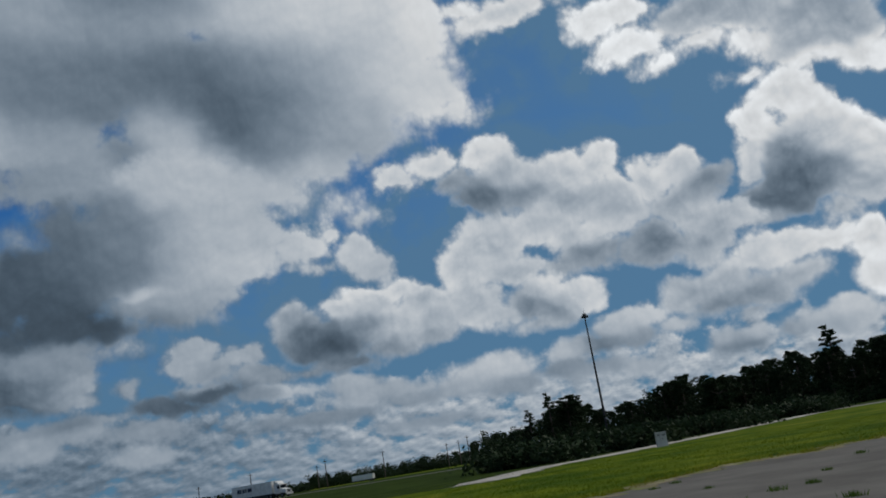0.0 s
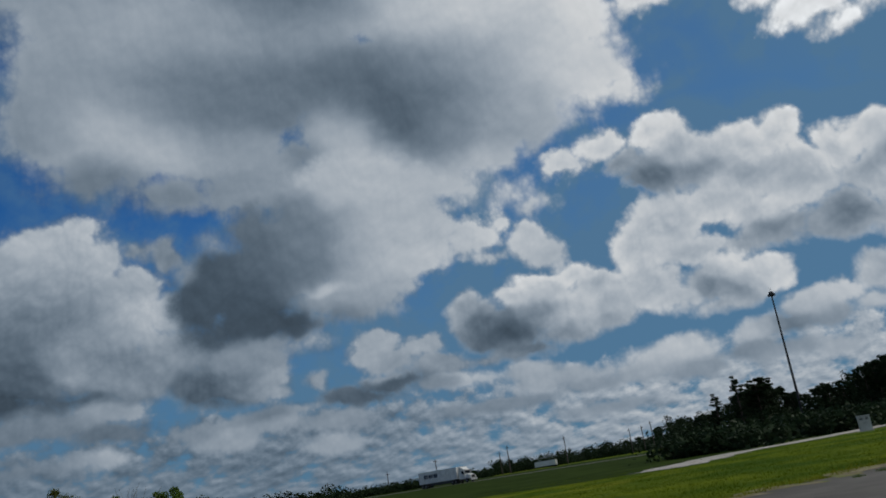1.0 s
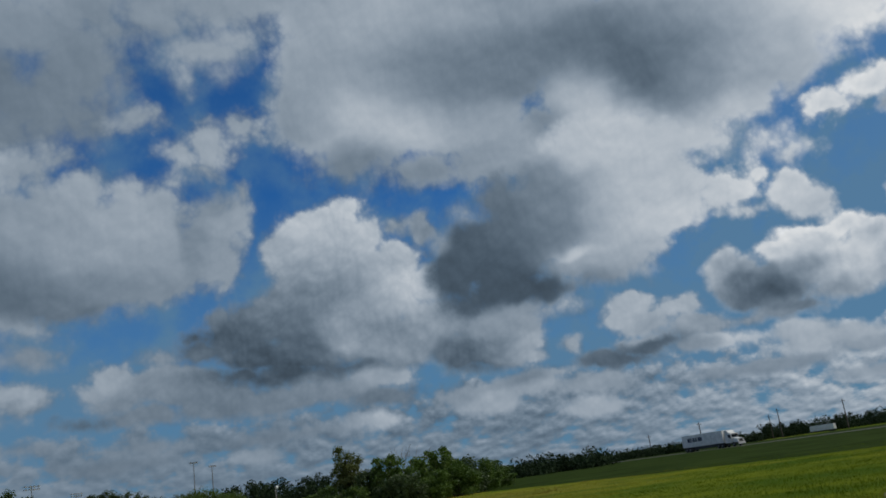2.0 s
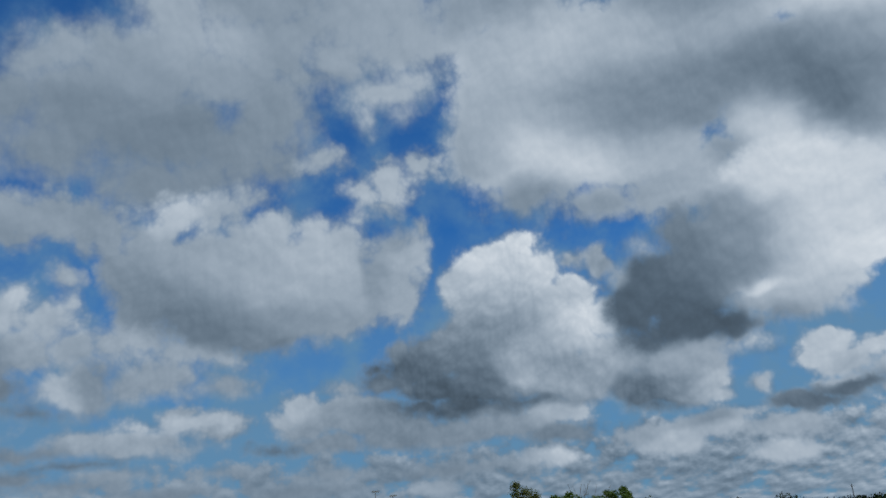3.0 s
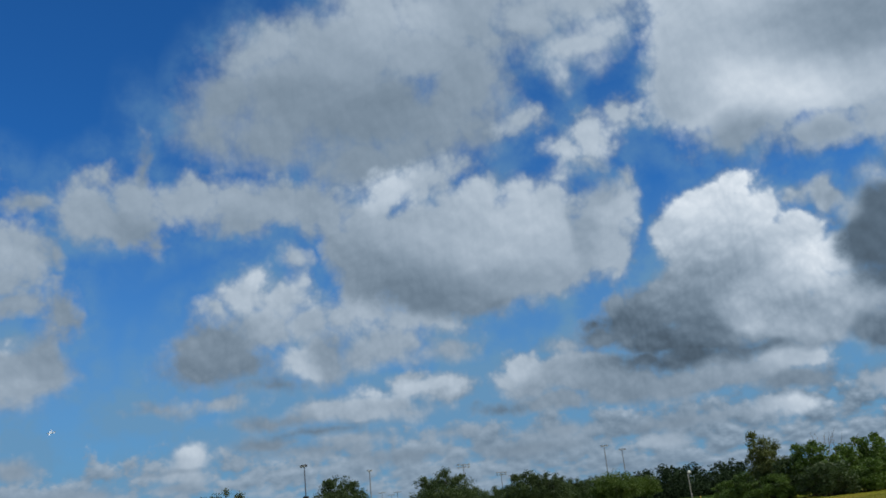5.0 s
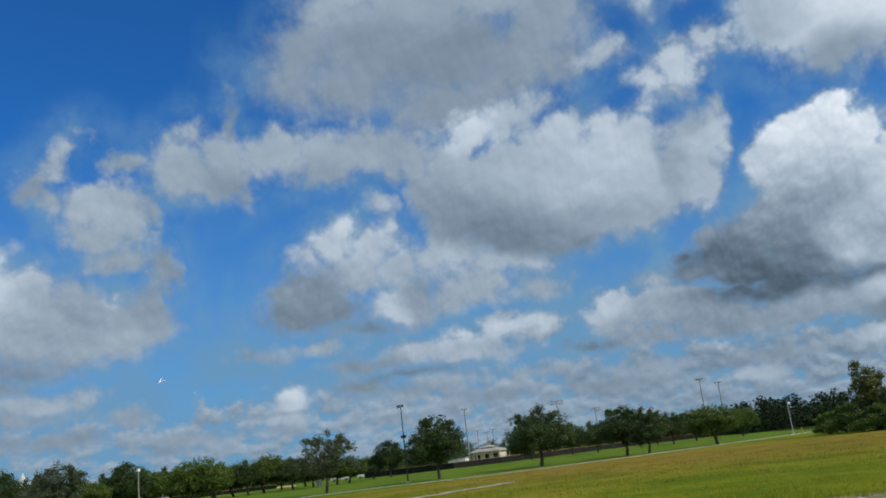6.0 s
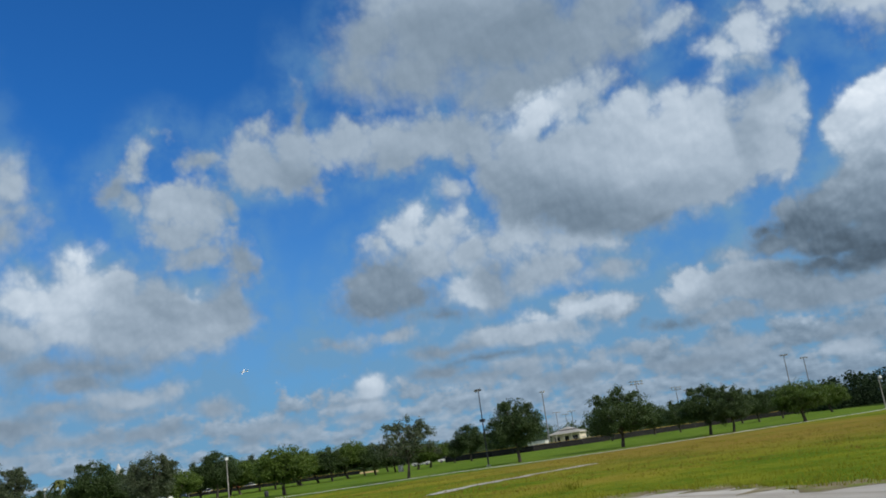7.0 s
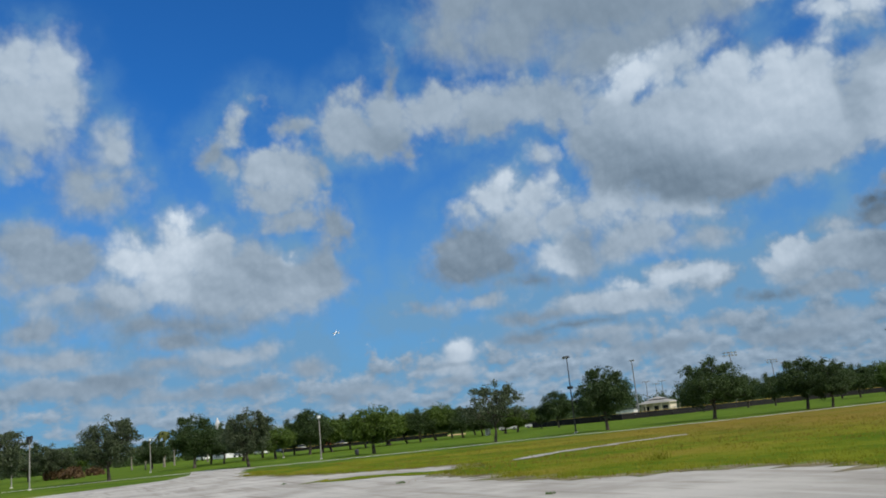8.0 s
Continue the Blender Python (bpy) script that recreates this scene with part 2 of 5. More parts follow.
bank("blue_heap", 0.6, 0.8, 0.5, 0.0, ((59, 17.3, 0.8, 0.8, 0.7), (61.5, 16, 1, 0.8, 0.81), (62.1, 14.8, 1.5, 1.1, 0.77),
    (59.7, 14.4, 1.6, 1.2, 0.77), (57.9, 14.1, 0.8, 0.8, 0.77), (64.1, 14.1, 1.1, 0.8, 0.72), (61, 12.7, 2.3, 1.3, 0.68), (58.9, 10.5, 1.3, 1, 0.78),
    (64, 11.7, 2.2, 1.3, 0.55), (65.2, 10.3, 1.9, 1.1, 0.52), (62.3, 10.3, 1.9, 0.9, 0.53), (60.9, 9.1, 2.3, 0.4, 0.52),
    (65.9, 11.7, 1.2, 0.9, 0.59), (57.9, 12.6, 1, 1, 0.68), (57.2, 10.8, 1.2, 1.3, 0.6), (53.9, 14, 1.8, 1.4, 0.72), (55.4, 12.9, 1.8, 1, 0.7),
    (50.9, 12.8, 2.5, 1, 0.7), (48.7, 11.9, 1.4, 0.7, 0.72),))
more(((52.5, 11.3, 2.4, 1, 0.68), (54.7, 10.7, 2, 0.8, 0.65), (49.5, 10.5, 1.8, 0.8, 0.64),))
bank("pillow", 0.6, 0.8, 0.4, 0.0, ((43.8, 16.9, 4.2, 2.8, 0.77), (46.9, 17.8, 3.4, 2.5, 0.72), (50, 17.9, 2.6, 2.1, 0.69),
    (41.3, 18.2, 2.2, 2.1, 0.77), (40.7, 15.9, 2.2, 2.1, 0.73), (44.7, 14.6, 4.1, 1.4, 0.6), (49.4, 14.5, 2.9, 1, 0.49),
    (46.3, 13.5, 2.9, 0.5, 0.54), (42.4, 13.9, 2.6, 0.9, 0.64), (52.2, 21.4, 1.8, 1.2, 0.83), (49.1, 21.7, 1.8, 1.2, 0.73),
    (53.4, 19.1, 1.8, 1.7, 0.69), (55, 17.3, 1.7, 1.7, 0.61), (55.7, 19.9, 1.1, 1.3, 0.64), (42.7, 20.6, 1.3, 0.9, 0.79),
    (45.1, 20.7, 1.5, 1.1, 0.76), (46.6, 22.3, 1.5, 0.7, 0.69), (39.8, 20.7, 1.1, 0.7, 0.77), (36.4, 18.5, 1.4, 1.4, 0.77),))
more(((36.7, 15.9, 1.3, 1.6, 0.73), (36.5, 14, 0.6, 0.9, 0.71), (37.5, 19.8, 1.1, 0.7, 0.64), (35.6, 20.3, 0.7, 0.7, 0.68),
    (39.2, 22.6, 1.5, 0.9, 0.77), (37.1, 23.2, 1.5, 1.2, 0.79), (34.9, 24.4, 1.2, 0.9, 0.73), (37.7, 21.7, 1.3, 0.5, 0.68),
    (41.9, 24.9, 1.4, 0.7, 0.71), (36.9, 24.7, 1, 0.5, 0.71), (38.8, 17.2, 0.9, 2.3, 0.61), (51.6, 15.8, 2.7, 1.8, 0.56),
    (47.8, 14.5, 3.5, 1.5, 0.54), (37.4, 17.1, 1.6, 2.3, 0.68), (53.9, 16.2, 1.9, 1.8, 0.57),))
bank("roof", 0.75, 0.9, 0.35, 0.04, ((-9.4, 23.2, 2.3, 1, 1.04), (-6.8, 25.1, 3.5, 2.4, 1.01), (-4.4, 28, 4.3, 3.4, 0.96),
    (-8.4, 28.9, 2.1, 2, 1.08), (-0.2, 25.2, 5, 3.5, 0.73), (4.7, 24.5, 4.7, 3.2, 0.43), (7.9, 26.8, 3.9, 2.4, 0.49), (1.9, 21.7, 3.4, 2.1, 0.64),
    (-1.5, 22.8, 3.9, 2.1, 0.82), (1.8, 28.2, 4.9, 2.9, 0.77), (3.5, 30.1, 4.8, 2.1, 0.98), (-1.4, 30.1, 4.1, 2.1, 1.05), (17.8, 28.1, 5, 2.2, 0.49),
    (12.4, 28.3, 4.6, 2.7, 0.54), (18.3, 30.4, 4.3, 1.6, 0.91), (11.4, 30.3, 4.6, 1.7, 0.84), (17.2, 25.2, 3.9, 1.6, 0.49),
    (18.7, 22.8, 3.1, 1.9, 0.71), (15.8, 20.7, 3.8, 1.9, 0.77),))
more(((18.8, 20.1, 2.3, 1.2, 0.64), (10.9, 23.7, 2.1, 1.9, 0.91), (9.2, 21.5, 2.5, 2, 0.95), (12.8, 22.4, 1.7, 1, 0.59), (5.6, 19.8, 4.1, 1.9, 0.95),
    (8.5, 17.8, 3.2, 1.6, 0.91), (0.5, 20.4, 2.2, 1.3, 0.95), (-1.2, 17.9, 1.3, 0.7, 0.96), (-2.2, 16.7, 1.1, 0.7, 0.92),
    (29.3, 27.2, 2.7, 2.4, 0.74), (30.4, 25.1, 2.3, 2.1, 0.64), (25.6, 29.4, 4.4, 2.9, 0.84), (23.6, 31.4, 4.2, 2.2, 0.89),
    (27.1, 24.8, 4.3, 2.5, 0.89), (21.9, 26, 4.3, 3, 0.74), (20, 29.5, 4.4, 2.9, 0.64), (22.4, 23.1, 4.3, 1.7, 0.94), (26.7, 21.7, 3.1, 1.2, 0.57),
    (21.6, 20.3, 4.2, 1, 0.64),))
more(((17.5, 20.1, 3, 1, 0.74), (17.7, 23.5, 3.1, 1.7, 0.8), (16, 26.2, 3.5, 2.1, 0.64), (28, 31.1, 2.4, 2, 0.74), (25.3, 31.4, 4.3, 2, 0.75),
    (19.4, 30.5, 4.1, 1.6, 0.75), (13.9, 29.3, 3.7, 1.8, 0.71), (24, 27.9, 4, 2.1, 0.61), (17.3, 26.4, 3.9, 2, 0.6), (10.4, 26.5, 2.8, 1.9, 0.57),
    (27, 33.9, 5, 1.7, 0.64), (13.3, 31.5, 6, 1.9, 0.53),))
bank("tail", 0.35, 0.8, 0.7, 0.04, ((12.2, 12.7, 2, 0.8, 0.89), (9.9, 13.9, 2.4, 1.3, 0.81), (6.2, 14.6, 2.1, 1.3, 0.94),
    (2.3, 15.3, 1.8, 1.2, 0.97), (0.2, 16.2, 1, 0.8, 0.98), (-1.5, 14.5, 1.4, 1.2, 0.94), (7.1, 16.2, 1.7, 1, 0.85), (4.5, 16.3, 1.1, 0.8, 0.91),
    (1, 13.7, 2.2, 0.5, 0.84), (-2.5, 13.6, 1.2, 0.8, 0.87), (5.4, 15.4, 2.2, 1.4, 0.83), (7.7, 13.3, 1.8, 0.9, 0.81), (2.8, 14.5, 1.3, 0.8, 0.85),))
bank("tower", 0.35, 0.6, 0.8, 0.0, ((27.9, 18.3, 1.8, 0.9, 0.94), (31.2, 17.6, 1.4, 0.9, 0.91), (29.7, 17.1, 2.2, 1.4, 0.87),
    (26.6, 16.4, 1.4, 1.1, 0.91), (32.5, 16.2, 1.4, 1.4, 0.79), (30.7, 14.5, 2.6, 1.7, 0.74), (27.6, 14.6, 2.2, 1.7, 0.8),
    (24.7, 15, 1.4, 1.3, 0.85), (22.5, 16.6, 0.8, 1, 0.67), (24, 17.2, 1.3, 0.6, 0.67), (25.4, 12.8, 1.9, 1.4, 0.96), (23.1, 12.9, 1.5, 1.4, 0.9),
    (24.8, 11.6, 1.9, 0.9, 0.88), (27.1, 11.9, 2.2, 1.4, 0.75), (31.7, 12.4, 2.5, 1.3, 0.66), (34.1, 11.5, 2.5, 1.3, 0.53),
    (36.4, 10.9, 2.5, 1, 0.45), (38.3, 10, 2.1, 0.8, 0.5), (39, 10.8, 0.8, 0.6, 0.43),))
more(((34.2, 9.6, 3, 1, 0.41), (31.2, 9.7, 2.1, 1.2, 0.53), (29.3, 9.8, 1.3, 1, 0.82), (30.5, 8.9, 1.7, 0.5, 0.58), (26.7, 9.2, 2.1, 1, 0.75),
    (32.9, 8, 3.2, 0.6, 0.4), (35.8, 8.3, 2.8, 0.5, 0.43), (29.5, 8.1, 2.5, 0.4, 0.46), (28, 10.8, 1.8, 1.1, 0.75), (23, 10.6, 2.1, 1.1, 0.78),
    (37.4, 11.8, 1.3, 0.7, 0.58), (40.8, 9.9, 1.3, 0.6, 0.68), (29, 12.7, 3, 2.2, 0.62), (27.2, 10.2, 2.9, 1.7, 0.59), (32.1, 12, 2.3, 1.7, 0.52),
    (25.5, 9.3, 2.5, 1.3, 0.65), (31.9, 8.6, 3.3, 0.8, 0.42), (23.2, 10.4, 1.8, 1.4, 0.68),))
bank("small_dark", 0.28, 0.6, 0.8, 0.0, ((21.5, 7.7, 1.4, 0.9, 0.46), (19.1, 8.2, 1.7, 1.2, 0.66), (17.2, 8.3, 1.4, 1, 0.82),
    (19.3, 9.7, 1.7, 0.9, 0.77), (16.7, 7.1, 0.9, 0.5, 0.77), (20.5, 6.9, 1.7, 0.4, 0.48), (22.6, 8.3, 0.9, 0.7, 0.55), (19.3, 9.8, 2.8, 1.2, 0.71),
    (19.9, 8.2, 2.4, 1.1, 0.47), (17.8, 7.6, 1.5, 0.9, 0.71), (16.8, 8.9, 1.2, 0.9, 0.75), (18, 10.4, 1.9, 0.8, 0.71), (13.9, 7.7, 0.8, 0.5, 0.71),))
bank("dark", 0.75, 0.8, 0.4, 0.0, ((18.2, 14.1, 3.1, 2.3, 0.43), (20.7, 13.3, 1.8, 1.7, 0.42), (17, 11.6, 3.3, 1.2, 0.4), (19, 11.5, 2.5, 1.1, 0.41),
    (15.2, 15.5, 3.1, 2.2, 0.54), (16.8, 17.3, 1.8, 1.3, 0.54), (13.6, 17.9, 2.6, 1.3, 0.61), (12.4, 16.1, 2.9, 1.7, 0.64),
    (12.1, 13.4, 2.5, 1.3, 0.79), (12.4, 13.8, 1.6, 0.4, 0.97), (10, 12.7, 2.1, 1.3, 0.77), (12, 11.9, 2.1, 0.9, 0.59), (9.4, 14.1, 1.7, 1.3, 0.85),
    (7.1, 17.7, 2.8, 1.6, 0.89), (6.6, 15, 2.8, 1.1, 0.91), (4.2, 14.4, 1.6, 0.9, 0.95), (9.6, 16.4, 2.1, 1.7, 0.85), (21.5, 15.3, 0.7, 0.8, 0.73),
    (19.9, 16.8, 0.9, 0.5, 0.75),))
more(((16.9, 10.1, 2.5, 0.6, 0.73), (14.2, 10.4, 1.3, 0.7, 0.85), (9.8, 19.4, 3.3, 2.2, 0.91),))


def polar(azimuth, distance, z=0.0):
    """A place at a compass azimuth (degrees to the left of +y) and a distance from the viewer."""
    a = radians(azimuth)
    return Vector((-math.sin(a) * distance, math.cos(a) * distance, z))


class Nodes:
    """Short hand for building node trees."""

    def __init__(self, tree):
        self.tree = tree

    def node(self, kind, **values):
        n = self.tree.nodes.new(kind)
        for key, value in values.items():
            setattr(n, key, value)
        return n

    def plug(self, socket, value):
        if isinstance(value, bpy.types.NodeSocket):
            self.tree.links.new(value, socket)
        elif value is not None:
            socket.default_value = value

    def math(self, op, a, b=None, c=None, clamp=False):
        n = self.node("ShaderNodeMath", operation=op, use_clamp=clamp)
        for socket, value in zip(n.inputs, (a, b, c)):
            self.plug(socket, value)
        return n.outputs[0]

    def vec(self, op, a, b=None, c=None):
        n = self.node("ShaderNodeVectorMath", operation=op)
        for socket, value in zip(n.inputs, (a, b, c)):
            self.plug(socket, value)
        return n.outputs["Value"] if op in ("LENGTH", "DOT_PRODUCT") else n.outputs["Vector"]

    def noise(self, vector, scale, detail=4.0, rough=0.5, distortion=0.0):
        n = self.node("ShaderNodeTexNoise")
        for key, value in (("Vector", vector), ("Scale", scale), ("Detail", detail), ("Roughness", rough), ("Distortion", distortion)):
            self.plug(n.inputs[key], value)
        return n

    def span(self, value, a, b, c=0.0, d=1.0, kind="SMOOTHSTEP"):
        n = self.node("ShaderNodeMapRange", interpolation_type=kind)
        for socket, v in zip(n.inputs, (value, a, b, c, d)):
            self.plug(socket, v)
        return n.outputs[0]

    def mix(self, factor, a, b):
        n = self.node("ShaderNodeMix", data_type="RGBA")
        self.plug(n.inputs[0], factor), self.plug(n.inputs[6], a), self.plug(n.inputs[7], b)
        return n.outputs[2]


def bank_group(name, puffs, swelling):
    """A node group for one cloud bank: from a place in the sky, how deep it lies inside the bank, in degrees, and the bank's brightness there."""
    tree = bpy.data.node_groups.new(name, "ShaderNodeTree")
    tree.interface.new_socket("place", in_out="INPUT", socket_type="NodeSocketVector")
    for key in ("depth", "tone"):
        tree.interface.new_socket(key, in_out="OUTPUT", socket_type="NodeSocketFloat")
    n = Nodes(tree)
    spot = n.node("NodeGroupInput").outputs[0]
    depth, mass, tone = -6.0, 1e-12, 0.6e-12
    for a, e, ra, re, level in puffs:
        swell = swelling if min(ra, re) > 0.9 else 1.06
        ra, re = swell * ra, swell * re
        size = min(ra, re)
        r = n.vec("MULTIPLY_ADD", spot, (1 / ra, 1 / re, 0.0), (-a / ra, -e / re, 0.0))
        square = n.vec("DOT_PRODUCT", r, r)
        depth = n.math("SMOOTH_MAX", depth, n.math("MULTIPLY_ADD", n.math("SQRT", square), -size, size), min(0.9, max(0.15, 0.5 * size)))
        w = n.math("POWER", 0.12, square)
        mass = n.math("MULTIPLY_ADD", w, 1.0 / (size + 0.3), mass)
        tone = n.math("MULTIPLY_ADD", w, level / (size + 0.3), tone)
    out = n.node("NodeGroupOutput")
    n.plug(out.inputs[0], depth), n.plug(out.inputs[1], n.math("DIVIDE", tone, mass))
    return tree


SECTORS = (-60.0, 1.0, 25.0, 46.0, 68.0, 120.0)  # azimuths between which the banks are looked up


def make_sky():
    world = bpy.data.worlds.new("sky")
    scene.world = world
    world.use_nodes = True
    n = Nodes(world.node_tree)
    sky = n.node("ShaderNodeTexSky", sky_type="NISHITA", sun_disc=False, sun_elevation=radians(SUN_HEIGHT),
                 sun_rotation=radians(-SUN_AZIMUTH), air_density=1.0, dust_density=0.3, ozone_density=3.0, altitude=10.0)
    way = n.node("ShaderNodeTexCoord").outputs["Generated"]
    axes = n.node("ShaderNodeSeparateXYZ")
    n.plug(axes.inputs[0], way)
    x, y, z = axes.outputs
    az = n.math("MULTIPLY", n.math("ARCTAN2", n.math("MULTIPLY", x, -1.0), y), 180 / math.pi)
    el = n.math("MULTIPLY", n.math("ARCSINE", z), 180 / math.pi)
    flat = n.node("ShaderNodeCombineXYZ")
    n.plug(flat.inputs[0], az), n.plug(flat.inputs[1], el)

    # billowing edges: the puffs are looked up through a turbulent shift, in degrees; far clouds near the horizon are shifted less
    far = n.span(el, 1.0, 13.0, 0.30, 1.0)
    churn = n.vec("MULTIPLY_ADD", n.noise(way, 13.0, 3.0, 0.5).outputs["Color"], (3.4, 2.8, 0.0), (-1.7, -1.4, 0.0))
    fine = n.noise(way, 36.0, 4.0, 0.50)
    curl = n.vec("MULTIPLY_ADD", fine.outputs["Color"], (0.6, 0.55, 0.0), (-0.3, -0.275, 0.0))
    reach = n.node("ShaderNodeCombineXYZ")
    for i in range(3):
        n.plug(reach.inputs[i], far)
    shift = n.vec("MULTIPLY", n.vec("ADD", churn, curl), reach.outputs[0])
    spot = n.vec("ADD", flat.outputs[0], shift)

    # cauliflower lumps, each lit from above on the sun's side
    knot = n.vec("MULTIPLY_ADD", shift, (0.5, 0.5, 0.0), flat.outputs[0])
    cells = []
    for offset in ((0.0, 0.0, 0.0), (-0.22, 0.40, 0.0)):
        lumps = n.node("ShaderNodeTexVoronoi", voronoi_dimensions="2D", feature="SMOOTH_F1")
        n.plug(lumps.inputs["Vector"], n.vec("ADD", knot, offset))
        for key, value in (("Scale", 0.55), ("Detail", 2.0), ("Roughness", 0.55), ("Lacunarity", 2.3), ("Smoothness", 0.4)):
            n.plug(lumps.inputs[key], value)
        cells.append(lumps.outputs["Distance"])
    bump = n.math("SUBTRACT", 0.42, cells[0])
    crest = n.math("SUBTRACT", cells[1], cells[0])
    ragged = n.math("MULTIPLY", n.math("SUBTRACT", n.noise(way, 26.0, 7.0, 0.58).outputs[0], 0.5), 2.3)
    ragged = n.math("MULTIPLY", n.math("MULTIPLY_ADD", bump, 0.7, ragged), far)

    # rounded billows of middling size, brighter on the side that faces the sun
    heap = n.noise(way, 17.0, 3.0, 0.45, 0.2).outputs[0]
    sunward = n.noise(n.vec("ADD", way, (0.014, -0.003, 0.017)), 17.0, 3.0, 0.45, 0.2).outputs[0]
    soft = n.noise(n.vec("ADD", way, (0.008, 0.0, 0.012)), 36.0, 4.0, 0.50).outputs[0]
    relief = n.math("MULTIPLY_ADD", n.math("SUBTRACT", heap, sunward), 0.10, n.math("MULTIPLY", n.math("SUBTRACT", fine.outputs[0], soft), 0.045))

    # small cumulus in rows, far off near the horizon and outside the view
    rise = n.math("LOGARITHM", n.math("MAXIMUM", n.math("ADD", el, 2.5), 0.6), math.e)
    deck = n.node("ShaderNodeCombineXYZ")
    n.plug(deck.inputs[0], n.math("MULTIPLY", az, 0.55)), n.plug(deck.inputs[1], n.math("MULTIPLY", rise, 4.8))
    small = n.noise(deck.outputs[0], 1.0, 6.0, 0.55).outputs[0]
    above = n.noise(n.vec("ADD", deck.outputs[0], (-0.08, 0.26, 0.0)), 1.0, 3.0, 0.5).outputs[0]
    low = n.span(el, 8.0, 4.0)
    outside = n.math("MAXIMUM", n.span(el, 35.0, 43.0), n.math("MAXIMUM", n.span(az, -38.0, -48.0), n.span(az, 100.0, 108.0)))
    cover = n.math("MULTIPLY_ADD", outside, 0.03, -0.40)
    cover = n.math("MULTIPLY_ADD", n.span(az, 48.0, 72.0), -0.09, cover)
    where = n.math("MAXIMUM", low, outside)
    rows = n.math("MULTIPLY_ADD", n.math("ADD", small, cover), 3.0, n.math("MULTIPLY_ADD", where, 1.2, -1.2))
    row_alpha = n.span(rows, -0.28, 0.28, 0.0, 0.92)
    row_tone = n.math("MULTIPLY_ADD", n.math("SUBTRACT", small, above), n.span(az, 15.0, 50.0, 0.95, 0.45), n.math("ADD", n.span(az, 20.0, -12.0, 0.58, 0.90), n.span(az, 30.0, 60.0, 0.0, 0.05)))

    # clear sky, paler in the haze near the horizon and towards the sun
    blue = n.vec("MULTIPLY", sky.outputs[0], (0.017, 0.067, 0.124))
    haze = n.math("MULTIPLY_ADD", n.span(el, 20.0, 2.0, kind="LINEAR"), 0.80, n.span(az, 20.0, -28.0, 0.0, 0.80, kind="LINEAR"))
    wisp = n.span(n.noise(way, 16.0, 4.0, 0.6).outputs[0], 0.38, 0.70)

    def sector(first, last):
        """The light of the sky between two azimuths, from the banks that reach into it."""
        tone, alpha, crisp = row_tone, row_alpha, 0.5
        near = 0.0
        place = n.vec("ADD", spot, (first * 1e-6, 0.0, 0.0))
        for name, softness, rough, relieved, rim, puffs in BANKS:
            here = [p for p in puffs if p[0] + 1.2 * p[2] + 2.6 > first and p[0] - 1.2 * p[2] - 2.6 < last]
            if not here:
                continue
            g = n.node("ShaderNodeGroup", node_tree=bank_group(name, here, 1.30 if softness > 0.55 else 1.18))
            n.plug(g.inputs[0], place)
            depth = n.math("MULTIPLY_ADD", ragged, rough, g.outputs[0])
            cover = n.span(depth, -softness - 0.12, softness)
            level = g.outputs[1]
            if rim:
                level = n.math("MULTIPLY_ADD", n.span(depth, 1.1, 0.1), rim, level)
            tone = n.math("MULTIPLY_ADD", cover, n.math("SUBTRACT", level, tone), tone)
            crisp = n.math("MULTIPLY_ADD", cover, n.math("SUBTRACT", relieved, crisp), crisp)
            alpha = n.math("MULTIPLY_ADD", cover, n.math("SUBTRACT", 1.0, alpha), alpha)
            near = n.math("MAXIMUM", near, n.span(g.outputs[0], -2.6, 0.2))
        tone = n.math("MULTIPLY_ADD", n.math("MULTIPLY_ADD", crisp, 0.6, 0.4), relief, tone)
        tone = n.math("MULTIPLY_ADD", n.math("MULTIPLY", crest, crisp), 0.075, tone)
        tone = n.math("MULTIPLY_ADD", n.math("MULTIPLY", bump, crisp), 0.05, tone)
        tone = n.math("MAXIMUM", tone, 0.2)
        # thick grey cloud is bluish, sunlit cloud nearly white
        tint = n.mix(n.span(tone, 1.05, 0.42, kind="LINEAR"), (0.965, 1.0, 1.03, 1.0), (0.68, 1.0, 1.37, 1.0))
        light = n.math("POWER", tone, 2.2)
        grey = n.node("ShaderNodeCombineXYZ")
        for i in range(3):
            n.plug(grey.inputs[i], light)
        face = n.vec("MULTIPLY", tint, grey.outputs[0])
        face = n.mix(n.span(el, 7.0, 0.0, 0.0, 0.34), face, (0.29, 0.385, 0.50, 1.0))
        air = n.math("MULTIPLY_ADD", near, n.math("MULTIPLY_ADD", wisp, 0.5, 0.12), haze)
        clear = n.mix(n.math("MINIMUM", air, 0.9), blue, (0.15, 0.315, 0.50, 1.0))
        shader = n.node("ShaderNodeBackground")
        n.plug(shader.inputs[0], n.mix(alpha, clear, face))
        return shader.outputs[0]

    whole = sector(SECTORS[0], SECTORS[1])
    for first, last in zip(SECTORS[1:], SECTORS[2:]):
        join = n.node("ShaderNodeMixShader")
        n.plug(join.inputs[0], n.math("GREATER_THAN", az, first))
        n.plug(join.inputs[1], whole), n.plug(join.inputs[2], sector(first, last))
        whole = join.outputs[0]
    n.plug(world.node_tree.nodes["World Output"].inputs[0], whole)


make_sky()

sun = new("sun", bpy.data.lights.new("sun", "SUN"))
sun.data.energy, sun.data.angle, sun.data.color = 3.2, radians(0.6), (1.0, 0.94, 0.85)
sun.matrix_world = look((0, 0, 0), -polar(SUN_AZIMUTH, math.cos(radians(SUN_HEIGHT)), math.sin(radians(SUN_HEIGHT))))



